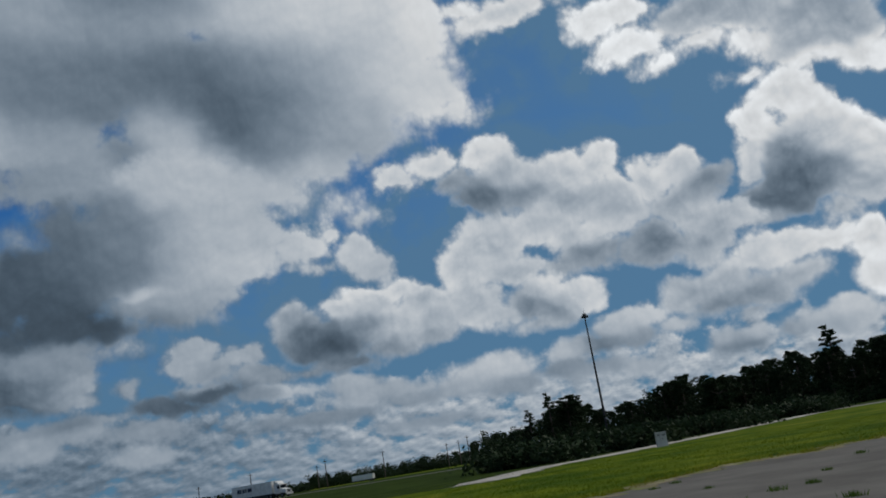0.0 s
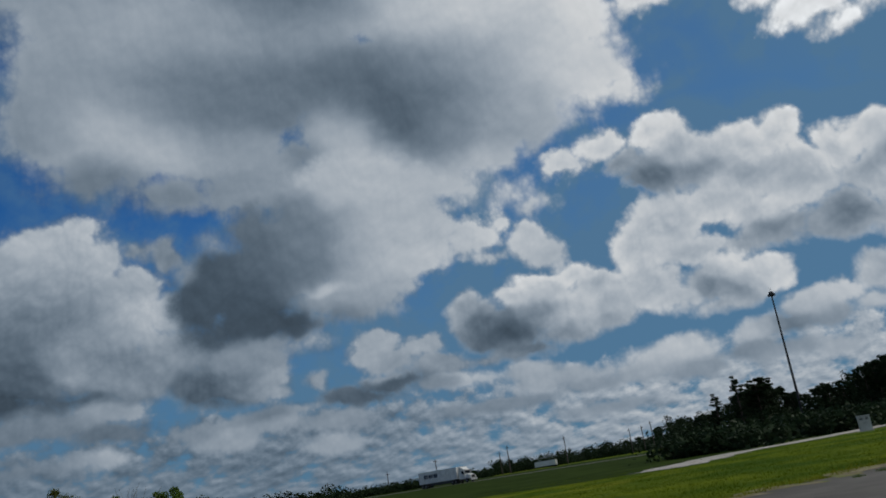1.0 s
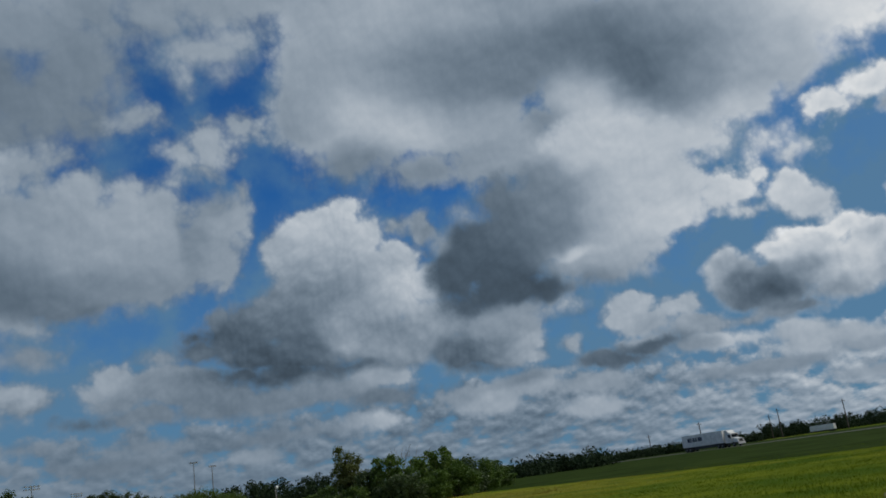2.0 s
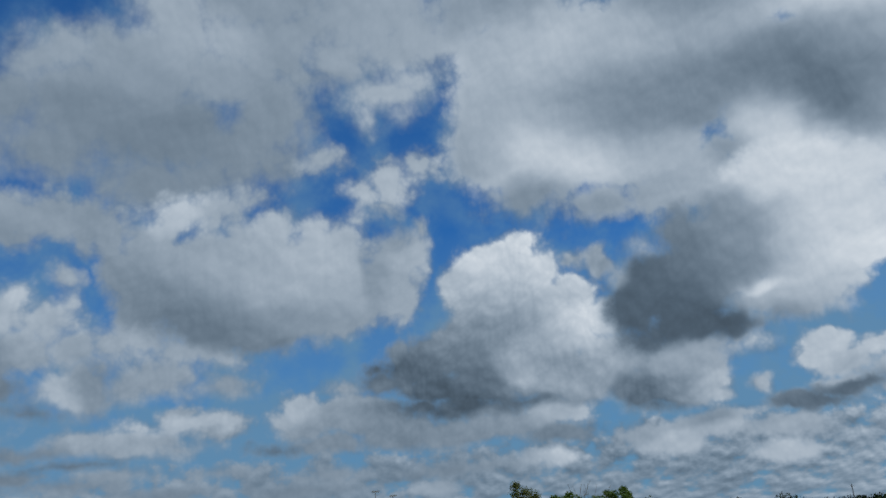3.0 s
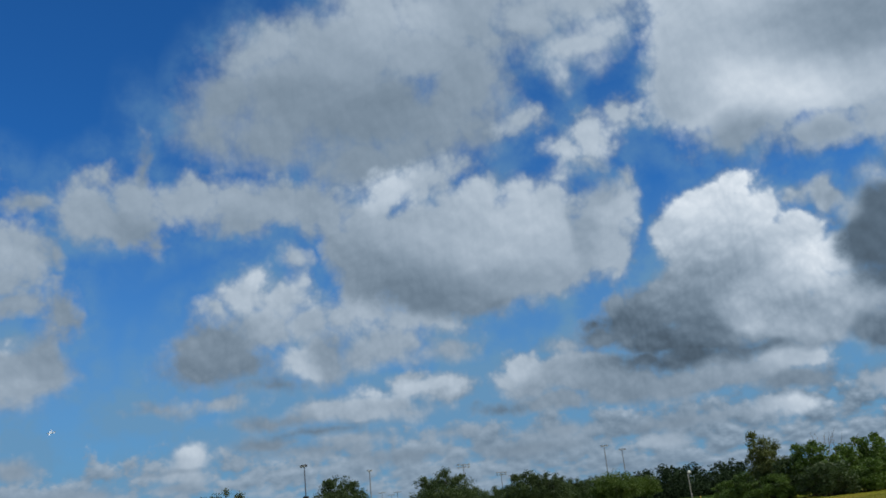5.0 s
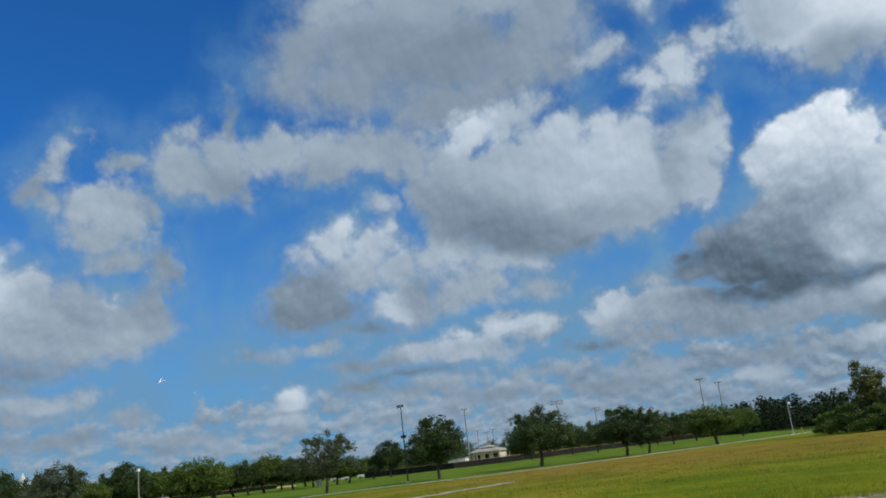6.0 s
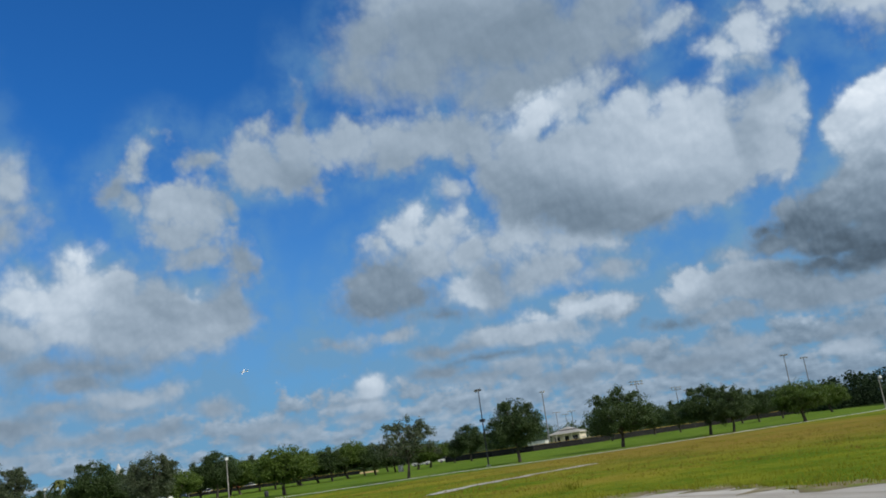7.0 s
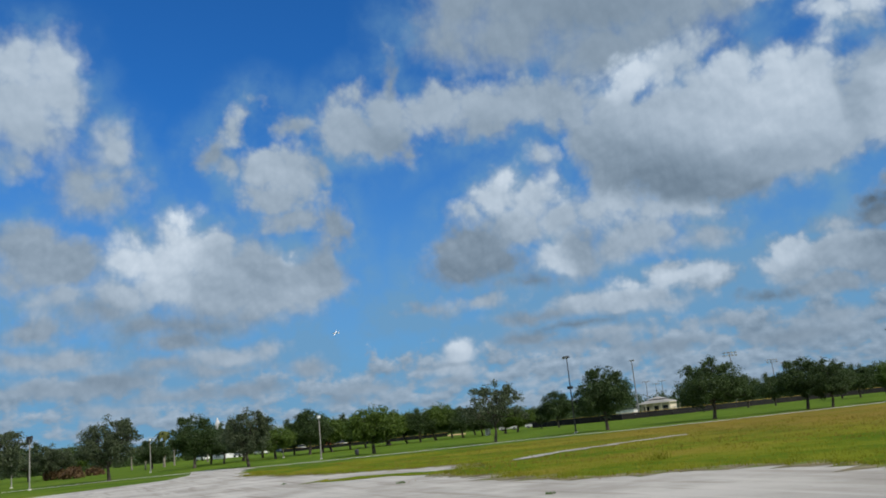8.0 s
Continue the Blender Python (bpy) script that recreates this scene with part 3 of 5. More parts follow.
def surface(name, dark, light, scale=3.0, rough=0.9, bump=0.2, fine=None, metal=0.0, spots=None, by_object=False):
    """A procedural material: two colours mixed by noise at two scales, with a fine bump; spots: (colour, scale, from, to)."""
    m = bpy.data.materials.new(name)
    m.use_nodes = True
    n = Nodes(m.node_tree)
    shader = m.node_tree.nodes["Principled BSDF"]
    place = n.node("ShaderNodeTexCoord").outputs["Object"]
    if by_object:
        offset = n.node("ShaderNodeObjectInfo").outputs["Random"]
        place = n.vec("ADD", place, n.vec("SCALE", (31.0, 17.0, 5.0)))
        n.plug(place.node.inputs[1].links[0].from_node.inputs["Scale"], offset)
    broad = n.noise(place, scale, 5.0, 0.6).outputs[0]
    grain = n.noise(place, fine or scale * 12.0, 4.0, 0.65).outputs[0]
    blend = n.math("MULTIPLY_ADD", n.math("SUBTRACT", grain, 0.5), 0.8, n.span(broad, 0.3, 0.7))
    colour = n.mix(n.math("MINIMUM", n.math("MAXIMUM", blend, 0.0), 1.0), (*dark, 1), (*light, 1))
    if spots:
        hue, s, a, b = spots
        colour = n.mix(n.span(n.noise(place, s, 5.0, 0.6).outputs[0], a, b), colour, (*hue, 1))
    n.plug(shader.inputs["Base Color"], colour)
    shader.inputs["Roughness"].default_value = rough
    shader.inputs["Metallic"].default_value = metal
    shader.inputs["Specular IOR Level"].default_value = 0.25
    if bump:
        b = n.node("ShaderNodeBump")
        b.inputs["Strength"].default_value, b.inputs["Distance"].default_value = bump, 0.02
        n.plug(b.inputs["Height"], grain)
        n.plug(shader.inputs["Normal"], b.outputs[0])
    return m


def foliage(name, dark, light, through=0.3, gloss=0.3):
    """Leaves: the hue varies from leaf to leaf and tree to tree; some light comes through."""
    m = bpy.data.materials.new(name)
    m.use_nodes = True
    n = Nodes(m.node_tree)
    shader = m.node_tree.nodes["Principled BSDF"]
    island = n.node("ShaderNodeNewGeometry").outputs["Random Per Island"]
    tree = n.node("ShaderNodeObjectInfo").outputs["Random"]
    place = n.node("ShaderNodeTexCoord").outputs["Object"]
    clump = n.noise(place, 0.8, 3.0, 0.5).outputs[0]
    f = n.math("MULTIPLY_ADD", island, 0.45, n.math("MULTIPLY_ADD", tree, 0.25, n.math("MULTIPLY_ADD", clump, 0.9, -0.3)), clamp=True)
    colour = n.mix(f, (*dark, 1), (*light, 1))
    n.plug(shader.inputs["Base Color"], colour)
    shader.inputs["Roughness"].default_value = 0.55
    shader.inputs["Specular IOR Level"].default_value = gloss
    glow = n.node("ShaderNodeBsdfTranslucent")
    n.plug(glow.inputs["Color"], colour)
    both = n.node("ShaderNodeMixShader")
    both.inputs[0].default_value = through
    n.plug(both.inputs[1], shader.outputs[0]), n.plug(both.inputs[2], glow.outputs[0])
    n.plug(m.node_tree.nodes["Material Output"].inputs[0], both.outputs[0])
    return m


def grass_surface():
    """Rough mown grass: green with dry, reddish-brown seed heads in wide patches."""
    m = bpy.data.materials.new("grass")
    m.use_nodes = True
    n = Nodes(m.node_tree)
    shader = m.node_tree.nodes["Principled BSDF"]
    place = n.node("ShaderNodeTexCoord").outputs["Object"]
    tuft = n.noise(place, 2.6, 5.0, 0.7).outputs[0]
    patch = n.noise(place, 0.16, 4.0, 0.6).outputs[0]
    wide = n.noise(place, 0.03, 3.0, 0.5).outputs[0]
    blade = n.noise(n.vec("MULTIPLY", place, (14.0, 14.0, 1.0)), 1.0, 3.0, 0.7).outputs[0]
    green = n.mix(n.span(patch, 0.36, 0.64), (0.092, 0.150, 0.010, 1), (0.245, 0.248, 0.020, 1))
    green = n.mix(n.span(tuft, 0.35, 0.75, 0.0, 0.55), green, (0.055, 0.105, 0.005, 1))
    # the dry stretch of the field lies before the ball park
    rel = n.vec("MULTIPLY_ADD", place, (1 / 34.0, 1 / 26.0, 0.0), (46.0 / 34.0, -52.0 / 26.0, 0.0))
    dry = n.math("MULTIPLY", n.span(n.vec("LENGTH", rel), 1.3, 0.35), n.span(n.math("ADD", n.math("MULTIPLY", patch, 0.6), n.math("MULTIPLY", tuft, 0.4)), 0.22, 0.55))
    dry = n.math("MAXIMUM", dry, n.math("MULTIPLY", n.span(wide, 0.5, 0.68), n.span(patch, 0.45, 0.62, 0.0, 0.7)))
    colour = n.mix(n.math("MULTIPLY", dry, 0.8), green, (0.235, 0.155, 0.035, 1))
    # in the east of the field a darker, deeper green paints in cloud shade
    shaded = n.mix(n.span(patch, 0.36, 0.64), (0.036, 0.076, 0.003, 1), (0.100, 0.140, 0.004, 1))
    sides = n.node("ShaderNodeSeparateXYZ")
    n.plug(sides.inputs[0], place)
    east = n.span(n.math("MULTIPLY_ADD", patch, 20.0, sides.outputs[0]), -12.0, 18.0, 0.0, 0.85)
    colour = n.mix(n.math("MULTIPLY", east, n.math("MULTIPLY_ADD", dry, -0.5, 1.0)), colour, shaded)
    # the mown lawn of the park lies beyond the footpath
    axes = n.node("ShaderNodeSeparateXYZ")
    n.plug(axes.inputs[0], place)
    lawn = n.mix(n.span(patch, 0.35, 0.65), (0.075, 0.135, 0.016, 1), (0.125, 0.185, 0.022, 1))
    colour = n.mix(n.span(n.math("MULTIPLY_ADD", tuft, 3.0, axes.outputs[0]), -62.0, -68.0), colour, lawn)
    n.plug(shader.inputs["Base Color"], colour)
    shader.inputs["Roughness"].default_value = 0.95
    shader.inputs["Specular IOR Level"].default_value = 0.02
    b = n.node("ShaderNodeBump")
    b.inputs["Strength"].default_value, b.inputs["Distance"].default_value = 0.7, 0.12
    n.plug(b.inputs["Height"], n.math("ADD", tuft, blade))
    n.plug(shader.inputs["Normal"], b.outputs[0])
    return m


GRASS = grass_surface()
SHELL = surface("crushed_shell", (0.30, 0.28, 0.25), (0.47, 0.44, 0.40), 0.35, 0.95, 0.5, 9.0, spots=((0.24, 0.21, 0.17), 0.8, 0.54, 0.70))


def lot_surface():
    """The lot: pale crushed shell in the west, worn grey paving in the east coloured darker for cloud shade, with tyre
    streaks along it.
    """
    m = bpy.data.materials.new("lot")
    m.use_nodes = True
    n = Nodes(m.node_tree)
    shader = m.node_tree.nodes["Principled BSDF"]
    place = n.node("ShaderNodeTexCoord").outputs["Object"]
    axes = n.node("ShaderNodeSeparateXYZ")
    n.plug(axes.inputs[0], place)
    broad = n.noise(place, 0.3, 5.0, 0.62).outputs[0]
    grain = n.noise(place, 7.0, 4.0, 0.7).outputs[0]
    streak = n.noise(n.vec("MULTIPLY", place, (0.12, 1.6, 1.0)), 1.0, 4.0, 0.6, 0.4).outputs[0]
    shell = n.mix(n.span(broad, 0.3, 0.7), (0.31, 0.285, 0.25, 1), (0.50, 0.47, 0.425, 1))
    shell = n.mix(n.span(streak, 0.52, 0.72, 0.0, 0.6), shell, (0.56, 0.53, 0.48, 1))
    shell = n.mix(n.span(streak, 0.46, 0.32, 0.0, 0.55), shell, (0.22, 0.19, 0.155, 1))
    # the paving's grey is darkened to imitate the cloud shade over the east
    grey = n.mix(n.span(broad, 0.3, 0.7), (0.085, 0.080, 0.073, 1), (0.14, 0.132, 0.12, 1))
    where = n.span(n.math("MULTIPLY_ADD", broad, 14.0, axes.outputs[0]), -8.0, 8.0)
    colour = n.mix(where, shell, grey)
    colour = n.mix(n.span(grain, 0.55, 0.8, 0.0, 0.35), colour, (0.14, 0.12, 0.09, 1))
    n.plug(shader.inputs["Base Color"], colour)
    shader.inputs["Roughness"].default_value = 0.95
    shader.inputs["Specular IOR Level"].default_value = 0.1
    b = n.node("ShaderNodeBump")
    b.inputs["Strength"].default_value, b.inputs["Distance"].default_value = 0.5, 0.03
    n.plug(b.inputs["Height"], grain)
    n.plug(shader.inputs["Normal"], b.outputs[0])
    return m


LOT = lot_surface()
SOIL = surface("edge_soil", (0.11, 0.085, 0.04), (0.25, 0.215, 0.12), 0.9, 0.95, 0.4, 7.0, spots=((0.12, 0.15, 0.015), 1.4, 0.5, 0.62))
CONCRETE = surface("concrete", (0.46, 0.44, 0.40), (0.62, 0.60, 0.55), 0.6, 0.9, 0.2, 6.0)
ASPHALT = surface("asphalt", (0.075, 0.075, 0.073), (0.13, 0.128, 0.12), 0.3, 0.9, 0.2, 8.0)
DIRT = surface("infield_dirt", (0.40, 0.25, 0.11), (0.52, 0.36, 0.18), 0.2, 0.95, 0.2, 4.0)
BARK = surface("bark", (0.045, 0.036, 0.028), (0.11, 0.092, 0.075), 3.0, 0.95, 0.6, 18.0, by_object=True)
PALE_BARK = surface("palm_bark", (0.16, 0.14, 0.11), (0.30, 0.27, 0.22), 3.0, 0.95, 0.5, 14.0)
OAK_LEAF = foliage("oak_leaves", (0.028, 0.052, 0.017), (0.080, 0.120, 0.034))
LIME_LEAF = foliage("young_oak_leaves", (0.045, 0.085, 0.012), (0.120, 0.175, 0.026))
GREY_LEAF = foliage("thin_oak_leaves", (0.046, 0.066, 0.034), (0.115, 0.142, 0.070))
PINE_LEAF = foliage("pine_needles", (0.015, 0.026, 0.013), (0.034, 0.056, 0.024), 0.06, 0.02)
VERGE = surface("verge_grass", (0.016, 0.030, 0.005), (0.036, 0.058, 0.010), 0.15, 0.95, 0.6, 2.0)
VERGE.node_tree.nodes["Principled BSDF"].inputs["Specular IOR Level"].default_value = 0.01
SHRUB_LEAF = foliage("shrub_leaves", (0.035, 0.075, 0.010), (0.125, 0.200, 0.030))
OLIVE_LEAF = foliage("olive_leaves", (0.050, 0.075, 0.018), (0.150, 0.172, 0.050))
RUST_LEAF = foliage("rust_shrub_leaves", (0.10, 0.055, 0.028), (0.19, 0.12, 0.055))
PALM_LEAF = foliage("palm_fronds", (0.055, 0.075, 0.018), (0.16, 0.17, 0.045))
BLADE = foliage("grass_blades", (0.14, 0.165, 0.014), (0.27, 0.265, 0.028), 0.25, 0.03)
# blades for the east of the field, cloud shade put into their colour
SHADED_BLADE = foliage("shaded_grass_blades", (0.055, 0.095, 0.004), (0.120, 0.165, 0.008), 0.2, 0.03)
DRY_BLADE = foliage("dry_grass_blades", (0.17, 0.12, 0.022), (0.26, 0.19, 0.05), 0.12, 0.03)
STEEL = surface("galvanised_steel", (0.16, 0.165, 0.17), (0.25, 0.255, 0.26), 2.0, 0.6, 0.05, metal=0.3)
DARK_STEEL = surface("dark_steel", (0.03, 0.03, 0.032), (0.06, 0.06, 0.062), 2.0, 0.5, 0.05)
POST_PAINT = surface("weathered_post", (0.22, 0.21, 0.19), (0.36, 0.34, 0.31), 2.0, 0.7, 0.1)
WOOD_POLE = surface("pole_wood", (0.06, 0.05, 0.042), (0.12, 0.10, 0.085), 2.0, 0.9, 0.3)
WHITE = surface("white_paint", (0.62, 0.62, 0.60), (0.80, 0.80, 0.78), 1.0, 0.45, 0.03)
CREAM = surface("cream_stucco", (0.55, 0.48, 0.36), (0.70, 0.63, 0.50), 1.0, 0.85, 0.1)
GREY_BOX = surface("grey_enamel", (0.44, 0.44, 0.43), (0.58, 0.58, 0.57), 1.2, 0.5, 0.05)
SCREEN_CLOTH = surface("fence_screen", (0.007, 0.007, 0.007), (0.016, 0.015, 0.014), 0.5, 0.9, 0.1)
YELLOW = surface("yellow_cap", (0.36, 0.26, 0.05), (0.46, 0.34, 0.07), 1.0, 0.6, 0.0)
RUBBER = surface("rubber", (0.012, 0.012, 0.012), (0.028, 0.028, 0.028), 4.0, 0.85, 0.1)
NAVY = surface("navy_lettering", (0.018, 0.026, 0.06), (0.03, 0.04, 0.085), 3.0, 0.5, 0.0)
GLASS = surface("dark_glass", (0.012, 0.016, 0.02), (0.03, 0.035, 0.04), 1.0, 0.08, 0.0)
LENS = surface("lamp_lens", (0.70, 0.70, 0.68), (0.85, 0.85, 0.83), 1.0, 0.2, 0.0)
BLUE_PAINT = surface("blue_paint", (0.03, 0.06, 0.16), (0.05, 0.09, 0.22), 1.0, 0.35, 0.0)
RED_PAINT = surface("red_paint", (0.22, 0.03, 0.025), (0.30, 0.045, 0.035), 1.0, 0.35, 0.0)
FOAM = surface("white_foam", (0.72, 0.72, 0.71), (0.84, 0.84, 0.83), 3.0, 0.5, 0.0)
SLATE = surface("roof_slate", (0.10, 0.10, 0.11), (0.17, 0.17, 0.18), 1.0, 0.8, 0.2)



def thing(name, label, category, group="", at=(0, 0, 0), turn=0.0):
    ob = new(name)
    ob.empty_display_size = 0.3
    ob.matrix_basis = pose(*at, 0, 0, turn)
    return tagged(ob, label, category, group)


def link_mesh(name, verts, faces, material, parent=None, label="", smooth=False):
    me = bpy.data.meshes.new(name)
    me.from_pydata([tuple(v) for v in verts], [], [tuple(int(i) for i in f) for f in faces])
    if smooth:
        me.polygons.foreach_set("use_smooth", [True] * len(me.polygons))
    me.materials.append(material)
    me.update()
    ob = new(name, me)
    if parent:
        ob.parent = parent
    return tagged(ob, label)


def part(name, bm, material, parent, label=""):
    """Links a bmesh as one mesh object under a thing or under a part."""
    me = bpy.data.meshes.new(name)
    bmesh.ops.recalc_face_normals(bm, faces=bm.faces)
    bm.to_mesh(me)
    bm.free()
    me.materials.append(material)
    ob = new(name, me)
    ob.parent = parent
    return tagged(ob, label)


def block(x0, x1, y0, y1, z0, z1, bevel=0.0, bm=None):
    """A box between limits, with bevelled edges; adds to bm if one is given."""
    own = bmesh.new()
    bmesh.ops.create_cube(own, size=1.0, matrix=Matrix.Translation(((x0 + x1) / 2, (y0 + y1) / 2, (z0 + z1) / 2)) @ Matrix.Diagonal((x1 - x0, y1 - y0, z1 - z0, 1)))
    if bevel:
        bmesh.ops.bevel(own, geom=own.edges[:], offset=bevel, segments=2, affect="EDGES")
    if bm is None:
        return own
    me = bpy.data.meshes.new("piece")
    own.to_mesh(me)
    own.free()
    bm.from_mesh(me)
    bpy.data.meshes.remove(me)
    return bm


def rod(a, b, r0, r1=None, sides=10, bm=None):
    """A tapered round rod from a to b."""
    bm = bm or bmesh.new()
    a, b = Vector(a), Vector(b)
    m = Matrix.Translation((a + b) / 2) @ (b - a).to_track_quat("Z", "Y").to_matrix().to_4x4()
    bmesh.ops.create_cone(bm, cap_ends=True, segments=sides, radius1=r0, radius2=r0 if r1 is None else r1, depth=(b - a).length, matrix=m)
    return bm


def wheel_mesh(radius, width, axis="Y"):
    bm = bmesh.new()
    turn = Matrix.Rotation(radians(90), 4, "X" if axis == "Y" else "Y")
    bmesh.ops.create_cone(bm, cap_ends=True, segments=20, radius1=radius, radius2=radius, depth=width, matrix=turn)
    bmesh.ops.bevel(bm, geom=[e for e in bm.edges if e.calc_face_angle(0) > 1.0], offset=radius * 0.12, segments=2, affect="EDGES")
    return bm


def tube(points, radii, sides=7):
    """Verts and faces of a bent, tapered tube."""
    verts, faces = [], []
    pts = [Vector(p) for p in points]
    for i, p in enumerate(pts):
        d = (pts[min(i + 1, len(pts) - 1)] - pts[max(i - 1, 0)]).normalized()
        u = d.orthogonal().normalized()
        v = d.cross(u)
        for k in range(sides):
            a = 2 * math.pi * k / sides
            verts.append(p + (u * math.cos(a) + v * math.sin(a)) * radii[i])
    for i in range(len(pts) - 1):
        for k in range(sides):
            j = (k + 1) % sides
            faces.append((i * sides + k, i * sides + j, (i + 1) * sides + j, (i + 1) * sides + k))
    return verts, faces


def tubes(list_of):
    verts, faces = [], []
    for v, f in list_of:
        base = len(verts)
        verts += v
        faces += [tuple(i + base for i in q) for q in f]
    return verts, faces


def leaf_quads(rng, centres, radii, per, size, squash=0.8, droop=0.0):
    """Many small leaves in clumps: verts and faces of one quad each."""
    centres, radii = np.asarray(centres, float), np.asarray(radii, float)
    c = np.repeat(centres, per, axis=0)
    r = np.repeat(radii, per)[:, None]
    way = rng.normal(size=c.shape)
    way /= np.linalg.norm(way, axis=1)[:, None]
    p = c + way * r * (rng.random(len(c))[:, None] ** 0.5) * np.array((1.0, 1.0, squash))
    u = rng.normal(size=c.shape)
    u[:, 2] = u[:, 2] * 0.6 - droop
    u /= np.linalg.norm(u, axis=1)[:, None]
    v = np.cross(u, rng.normal(size=c.shape))
    v /= np.linalg.norm(v, axis=1)[:, None] + 1e-9
    s = size * (0.6 + 0.8 * rng.random(len(c)))[:, None]
    quad = np.stack((p - u * s, p + v * s * 0.55, p + u * s, p - v * s * 0.55), axis=1).reshape(-1, 3)
    return quad, np.arange(len(quad)).reshape(-1, 4)


def limb_points(rng, start, end, bend, steps=5):
    start, end = Vector(start), Vector(end)
    mid = (start + end) / 2 + Vector(rng.normal(size=3)) * bend + Vector((0, 0, bend * 0.8))
    out = []
    for i in range(steps + 1):
        t = i / steps
        out.append(start * (1 - t) ** 2 + mid * 2 * t * (1 - t) + end * t * t)
    return out


def broad_tree(name, seed, label, category, h, w, trunk_h, leaf, size=0.16, per=46, limbs=8, twigs=5, fill=1.0, flat=0.0, trunk_r=0.17, bark=BARK, clump=0.62):
    """A spreading tree: tapered trunk, bent limbs and a ragged crown of leaf clumps along the twigs."""
    rng = np.random.default_rng(seed)
    ob = thing(name, label, category)
    lean = Vector((rng.normal() * 0.12, rng.normal() * 0.12, trunk_h))
    trunk = [tube([Vector((0, 0, -0.1)), Vector((0, 0, 0.15)), lean * 0.6, lean, lean + Vector((0, 0, h * 0.25))],
                  [trunk_r * 1.5, trunk_r * 1.1, trunk_r, trunk_r * 0.85, trunk_r * 0.4], 9)]
    branches, centres, radii = [], [], []
    for i in range(limbs):
        a = 2 * math.pi * (i + rng.random() * 0.7) / limbs
        up = rng.random()
        reach = w / 2 * (0.62 + 0.30 * rng.random()) * (1 - 0.55 * up ** 2)
        top = Vector((math.cos(a) * reach, math.sin(a) * reach, trunk_h + (h - trunk_h) * (0.16 + (0.74 - flat) * up)))
        start = lean + Vector((0, 0, h * 0.2 * rng.random()))
        pts = limb_points(rng, start, top, 0.12 * w / 2)
        branches.append(tube(pts, [trunk_r * 0.5 * (1 - 0.75 * t / 5) for t in range(6)], 6))
        for k in range(twigs):
            t = 2 + rng.integers(0, 4)
            base = pts[min(t, 5)]
            tip = base + Vector((rng.normal() * 0.9 + math.cos(a) * 0.4, rng.normal() * 0.9 + math.sin(a) * 0.4, rng.normal() * 0.45 + 0.45)) * (w / 7)
            tip.z = min(max(tip.z, trunk_h + 0.15), h - 0.25)
            out = math.sqrt((tip.x / (w / 2)) ** 2 + (tip.y / (w / 2)) ** 2 + (max(tip.z - trunk_h - 0.35 * (h - trunk_h), 0) / (0.62 * (h - trunk_h))) ** 2)
            if out > 0.97:
                tip = base.lerp(tip, 0.55 if out < 1.2 else 0.2)
            branches.append(tube(limb_points(rng, base, tip, 0.12, 3), [trunk_r * 0.16, trunk_r * 0.12, trunk_r * 0.09, trunk_r * 0.04], 5))
            centres += [tuple(tip), tuple(base.lerp(tip, 0.55))]
            radii += [clump * (0.6 + 0.6 * rng.random()), clump * (0.5 + 0.4 * rng.random())]
    for i in range(int(20 * fill)):
        q = rng.normal(size=3)
        q /= np.linalg.norm(q)
        k = 0.45 + 0.47 * rng.random()
        up = q[2] * k
        centres.append((q[0] * w / 2 * k, q[1] * w / 2 * k, trunk_h + (h - trunk_h) * (0.40 + (0.52 if up > 0 else 0.36) * up)))
        radii.append(clump * (0.8 + 0.8 * rng.random()))
    link_mesh("trunk", *tubes(trunk), bark, ob, smooth=True)
    link_mesh("limb", *tubes(branches), bark, ob, smooth=True)
    link_mesh("crown", *leaf_quads(rng, centres, radii, per, size), leaf, ob)
    return ob


def tall_tree(name, seed, label, category, h, w, start, leaf, size=0.26, tiers=9, per=120, ragged=0.5, trunk_r=0.22, clump=1.1, layered=False):
    """A tall forest tree: straight trunk and branches in tiers, each with clumps of needles or leaves."""
    rng = np.random.default_rng(seed)
    ob = thing(name, label, category)
    bend = Vector((rng.normal() * 0.3, rng.normal() * 0.3, h * 0.98))
    trunk = tube([Vector((0, 0, -0.1)), bend * 0.35, bend * 0.7, bend], [trunk_r * 1.3, trunk_r, trunk_r * 0.7, trunk_r * 0.2], 8)
    branches, centres, radii = [], [], []
    for i in range(tiers):
        f = i / max(tiers - 1, 1)
        z = start + (h * 0.96 - start) * f
        shape = (1 - f) ** 0.6 * 0.85 + 0.22 if layered else 0.30 + 0.80 * math.sin(math.pi * (0.18 + 0.74 * f))
        reach = w / 2 * shape * (1 - ragged * rng.random())
        for k in range(4 if layered else 7):
            a = 2 * math.pi * rng.random()
            base = Vector((bend.x * z / h, bend.y * z / h, z))
            tip = base + Vector((math.cos(a) * reach, math.sin(a) * reach, (0.05 if layered else 0.35) * reach + rng.normal() * 0.3))
            branches.append(tube([base, base.lerp(tip, 0.5) + Vector((0, 0, 0.15)), tip], [trunk_r * 0.3, trunk_r * 0.2, trunk_r * 0.06], 5))
            centres += [tuple(tip), tuple(base.lerp(tip, 0.6))]
            radii += [clump * (0.55 + 0.7 * rng.random()), clump * (0.5 + 0.5 * rng.random())]
    link_mesh("trunk", *trunk, BARK, ob, smooth=True)
    link_mesh("limb", *tubes(branches), BARK, ob, smooth=True)
    link_mesh("crown", *leaf_quads(rng, centres, radii, per, size, 0.45 if layered else 0.55), leaf, ob)
    return ob


